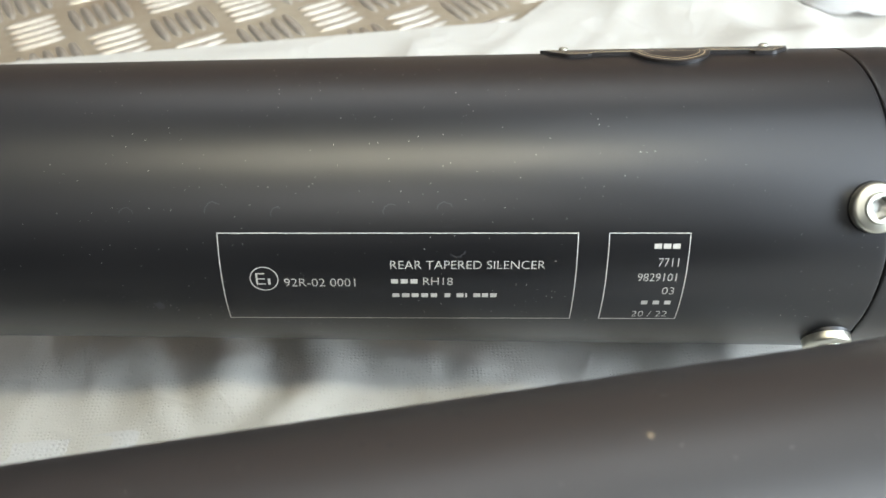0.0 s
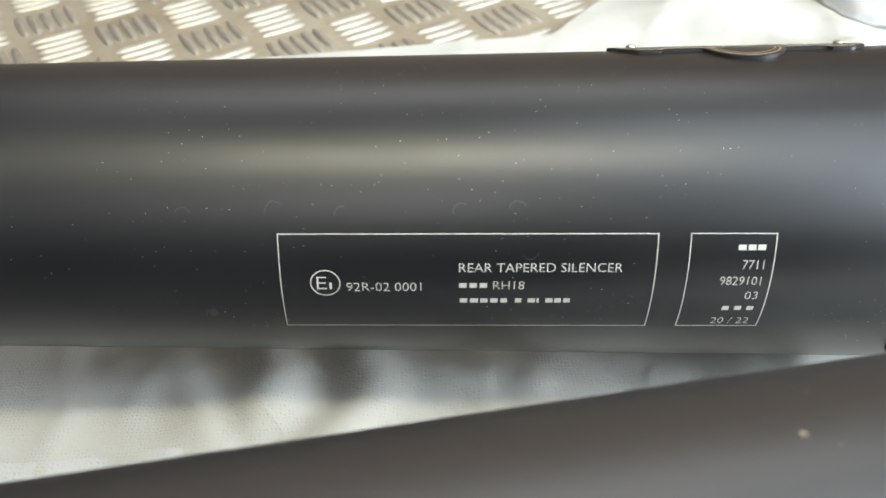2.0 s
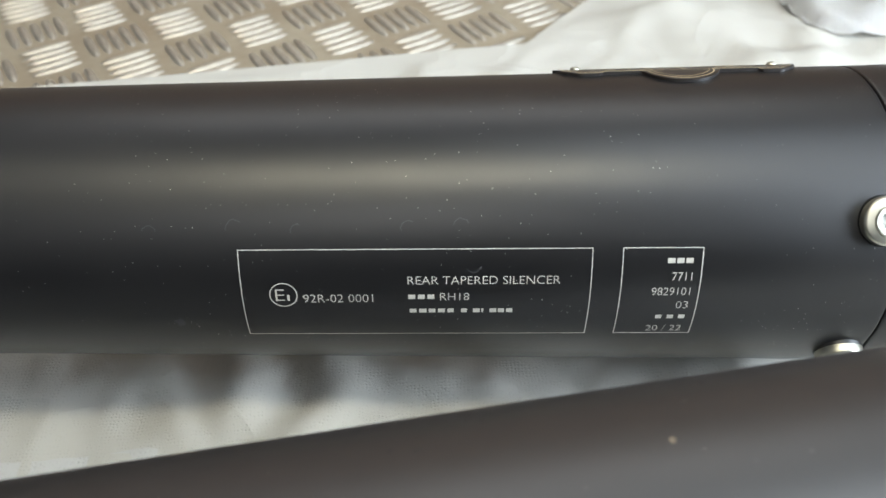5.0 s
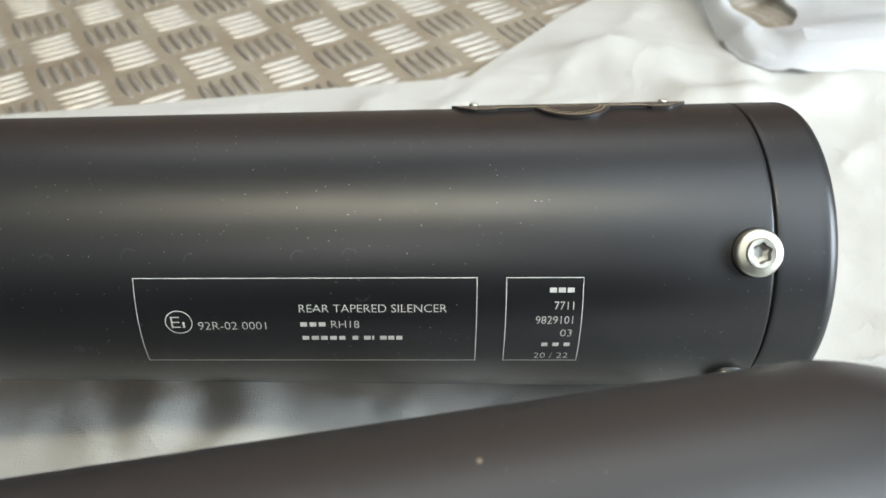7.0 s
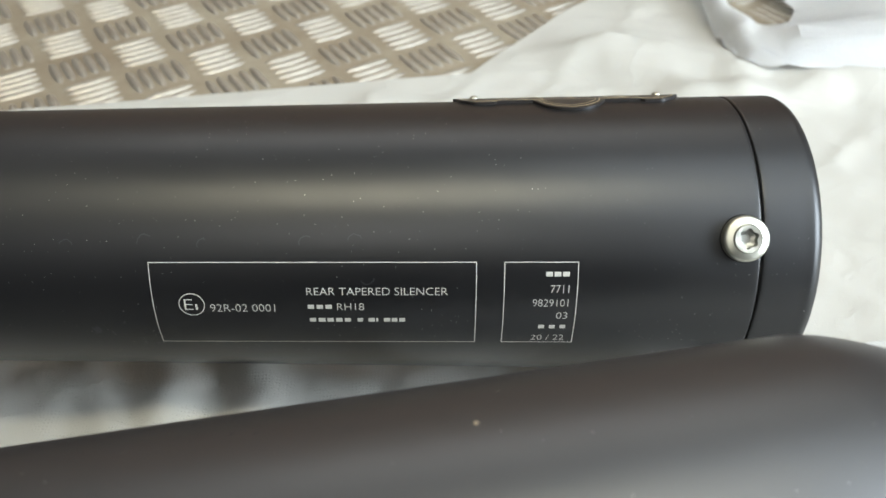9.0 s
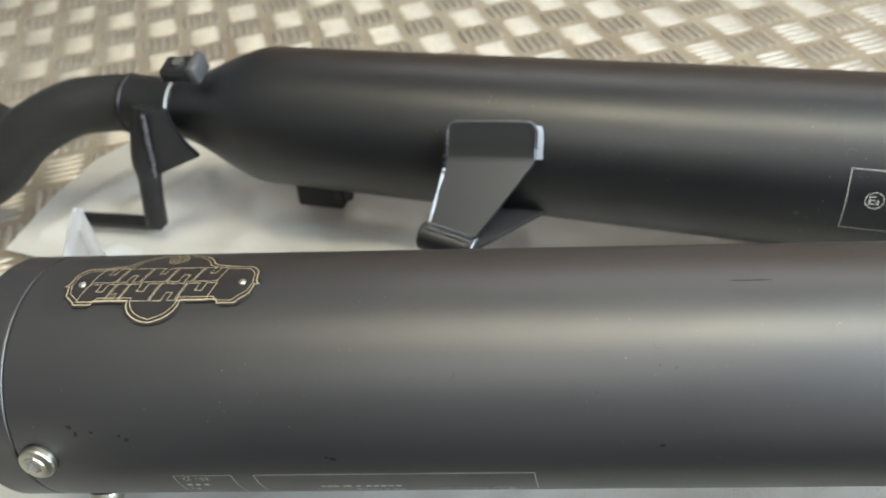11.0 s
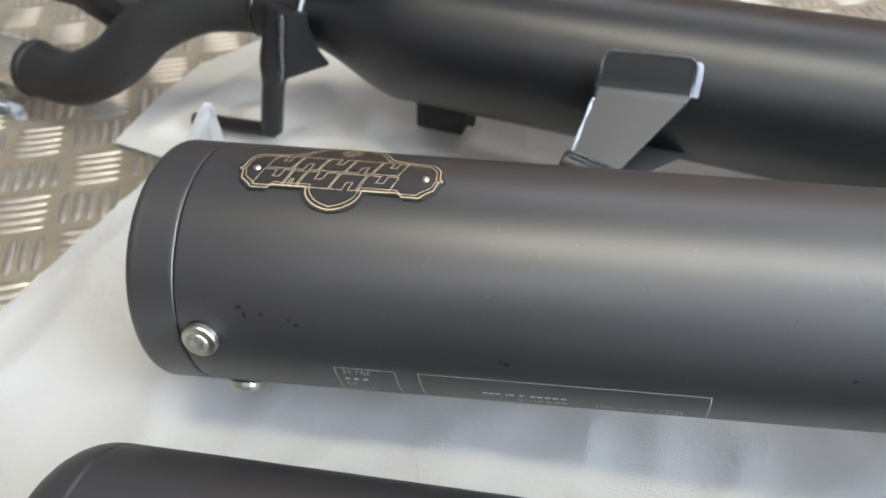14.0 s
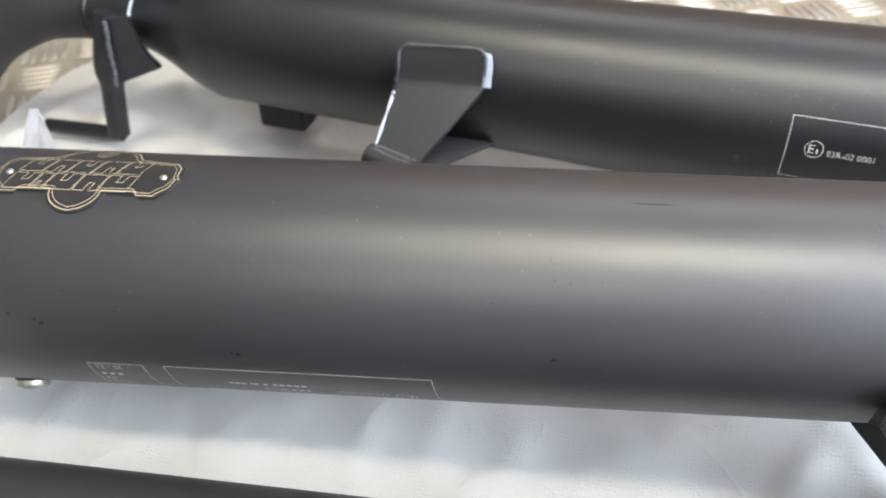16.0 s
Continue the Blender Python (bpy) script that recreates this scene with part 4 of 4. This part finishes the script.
def ridge(x, y, scale, seed):
    n = noise.noise(Vector((x * scale, y * scale, seed)))
    return (1 - abs(n) * 2.2)


def wrinkle(x, y, amp, seed):
    warp = noise.noise(Vector((x * 7, y * 7, seed + 5))) * 0.05
    a = max(0.0, ridge(x + warp, y * 0.7 - warp, 9, seed)) ** 3
    b = max(0.0, ridge(x * 0.8 - warp, y + warp, 21, seed + 3)) ** 3 * 0.4
    c = noise.noise(Vector((x * 5, y * 5, seed + 9))) * 0.5 + 0.5
    d = max(0.0, ridge(x * 0.7 + y * 0.5 + warp, y * 0.6 - x * 0.4, 38, seed + 13)) ** 4 * 0.16
    return amp * (a * c + b * 0.6 + 0.25 * c + d * (0.3 + c))


FRONT_BAG = [(-0.580, -0.50), (-0.584, -0.14), (-0.588, -0.086), (-0.596, -0.03), (-0.592, 0.02), (-0.587, 0.098), (-0.588, 0.155), (-0.50, 0.16), (-0.30, 0.14), (0.0, 0.16), (0.45, 0.23), (0.60, 0.18), (0.60, -0.50)]
BACK_BAG = [(-0.637, 0.146), (-0.641, 0.212), (-0.636, 0.27), (-0.606, 0.329), (-0.50, 0.40), (-0.255, 0.446), (-0.18, 0.452), (-0.066, 0.463), (0.013, 0.471), (0.065, 0.475), (0.083, 0.498), (0.116, 0.536), (0.147, 0.573), (0.200, 0.620), (0.258, 0.602), (0.276, 0.528), (0.332, 0.522), (0.368, 0.60), (0.75, 0.66), (0.75, -0.01), (0.30, -0.01), (0.0, 0.03), (-0.25, 0.07), (-0.46, 0.10), (-0.57, 0.135)]


def front_height(x, y):
    return FLOOR + 0.0018 + wrinkle(x, y, 0.0095, 2.0) * (0.75 + 0.25 * min(1.0, max(0.0, (y + 0.10) / 0.12)))


def nearest_line(pts, x, y):
    best = 9.0
    for (ax, ay), (bx, by) in zip(pts, pts[1:]):
        dx, dy = bx - ax, by - ay
        t = max(0.0, min(1.0, ((x - ax) * dx + (y - ay) * dy) / (dx * dx + dy * dy)))
        best = min(best, math.hypot(ax + dx * t - x, ay + dy * t - y))
    return best


# sharp folds: a line on the cloth, height and half width
FOLDS = [([(-0.097, 0.222), (-0.090, 0.195), (-0.083, 0.170)], 0.015, 0.016),
         ([(-0.064, 0.212), (-0.055, 0.192), (-0.046, 0.176)], 0.011, 0.014),
         ([(-0.050, 0.196), (-0.030, 0.188), (-0.006, 0.180), (0.015, 0.172)], 0.010, 0.013),
         ([(-0.060, 0.160), (-0.012, 0.142), (0.040, 0.138)], 0.009, 0.020),
         ([(-0.150, 0.196), (-0.115, 0.188), (-0.090, 0.172)], 0.006, 0.016),
         ([(0.13, 0.37), (0.21, 0.42), (0.30, 0.43)], 0.010, 0.020),
         ([(0.20, 0.30), (0.24, 0.36), (0.25, 0.45)], 0.008, 0.018),
         ([(0.17, 0.50), (0.24, 0.46), (0.34, 0.44)], 0.007, 0.016),
         ([(-0.55, 0.20), (-0.50, 0.26), (-0.43, 0.30)], 0.012, 0.022),
         ([(-0.62, 0.17), (-0.58, 0.24), (-0.54, 0.31)], 0.010, 0.020),
         ([(-0.42, 0.20), (-0.36, 0.19), (-0.28, 0.165)], 0.007, 0.018)]


def back_height(x, y):
    e = min(1.0, nearest_edge(BACK_BAG, x, y) / 0.05)
    tent = 0.0
    # folds gathered beside the silencers
    for cx, cy, h, w in ((-0.45, 0.25, 0.012, 0.03), (-0.37, 0.28, 0.010, 0.03), (0.03, 0.150, 0.008, 0.02), (0.13, 0.20, 0.016, 0.05)):
        tent += h * math.exp(-((x - cx) ** 2 + (y - cy) ** 2 * 0.5) / (w * w))
    for pts, h, w in FOLDS:
        q = max(0.0, 1 - nearest_line(pts, x, y) / (1.35 * w))
        tent += 0.62 * h * q * q * (3 - 2 * q)
    tent += 0.007 * math.exp(-((x - 0.24 + 0.9 * (y - 0.4)) / 0.03) ** 2) * math.exp(-((y - 0.45) / 0.08) ** 2)
    return FLOOR + 0.0032 + e * (wrinkle(x, y, 0.0078, 7.0) + tent)


front_bag = cloth("cloth_bag", FRONT_BAG, front_height, CLOTH_COOL, "white non-woven cloth bag spread under the silencers", 0.006)
cloth("cloth_bag", BACK_BAG, back_height, CLOTH, "creased cream-white non-woven cloth bag on the plate floor", 0.0047)


def spike():
    """Corner of the cloth standing up behind the end cap."""
    bm = bmesh.new()
    n, k = 14, 12
    rows_v = []
    for i in range(k + 1):
        t = i / k
        w = 0.030 * (1 - t) ** 0.9 + 0.0008
        row = []
        for j in range(n + 1):
            u = j / n * 2 - 1
            x = -0.538 + 0.014 * t ** 0.8 + u * w + 0.003 * math.sin(5 * u + 4 * t)
            y = 0.102 + 0.011 * t + (1 - abs(u)) * 0.010 * (1 - t) + 0.003 * noise.noise(Vector((u * 3, t * 4, 1.3)))
            row.append(bm.verts.new((x, y, FLOOR + 0.003 + 0.072 * t - 0.010 * abs(u) * (1 - t) * t)))
        rows_v.append(row)
    for a, b in zip(rows_v, rows_v[1:]):
        for j in range(n):
            bm.faces.new((a[j], a[j + 1], b[j + 1], b[j]))
    bmesh.ops.solidify(bm, geom=bm.faces[:], thickness=0.0007)
    part("corner", bm, CLOTH_LIT, front_bag, "pointed white corner standing up from the bag, coloured lighter to look lit")


spike()


def plastic_bag():
    """Thin white carrier bag, crumpled, with an open handle loop."""
    bm = bmesh.new()
    cx, cy = 0.296, 0.556
    n, k = 72, 16
    rings = []
    for i in range(k + 1):
        t = i / k
        ring = []
        for j in range(n):
            a = 2 * math.pi * j / n
            inner = Vector((0.026 * math.cos(a), 0.040 * math.sin(a)))
            far = Vector((0.046 * math.copysign(abs(math.cos(a)) ** 0.45, math.cos(a)) + (0.32 * max(0, math.cos(a)) ** 0.7), 0.109 * math.copysign(abs(math.sin(a)) ** 0.6, math.sin(a)) + 0.14 * max(0, math.sin(a)) + 0.075 * max(0, math.cos(a))))
            p = inner.lerp(far, t)
            x, y = cx + p.x, cy + p.y
            lift = math.sin(math.pi * min(1, t * 1.05)) * 0.012 + 0.010 * max(0.0, ridge(x, y, 17, 4.0)) ** 2 * t + 0.008 * max(0.0, ridge(y, x * 1.7, 26, 8.0)) ** 2 * t
            ring.append(bm.verts.new((x + 0.004 * noise.noise(Vector((x * 40, y * 40, 2))), y, max(0.0085 - 0.006 * t ** 3 + lift, back_height(x, y) + 0.0022))))
        rings.append(ring)
    for a, b in zip(rings, rings[1:]):
        for j in range(n):
            bm.faces.new((a[j], a[(j + 1) % n], b[(j + 1) % n], b[j]))
    bmesh.ops.solidify(bm, geom=bm.faces[:], thickness=0.0004)
    tagged(part("plastic_bag", bm, PLASTIC), "crumpled thin white plastic bag with handle loop", "plastic bag")


plastic_bag()


def far_bag():
    """Pale bag lying on the plate at the far end."""
    bm = bmesh.new()
    bmesh.ops.create_uvsphere(bm, u_segments=40, v_segments=20, radius=1)
    for v in bm.verts:
        p = v.co.copy()
        d = 1 + 0.12 * noise.noise(p * 2.3) + 0.06 * noise.noise(p * 6)
        v.co = Vector((p.x * 0.13 * d, p.y * 0.13 * d, max(-0.02, p.z * 0.045 * d)))
    bmesh.ops.translate(bm, vec=(-1.17, 0.545, 0.02), verts=bm.verts)
    tagged(part("plastic_bag", bm, PLASTIC), "pale crumpled bag on the plate floor", "plastic bag")


far_bag()
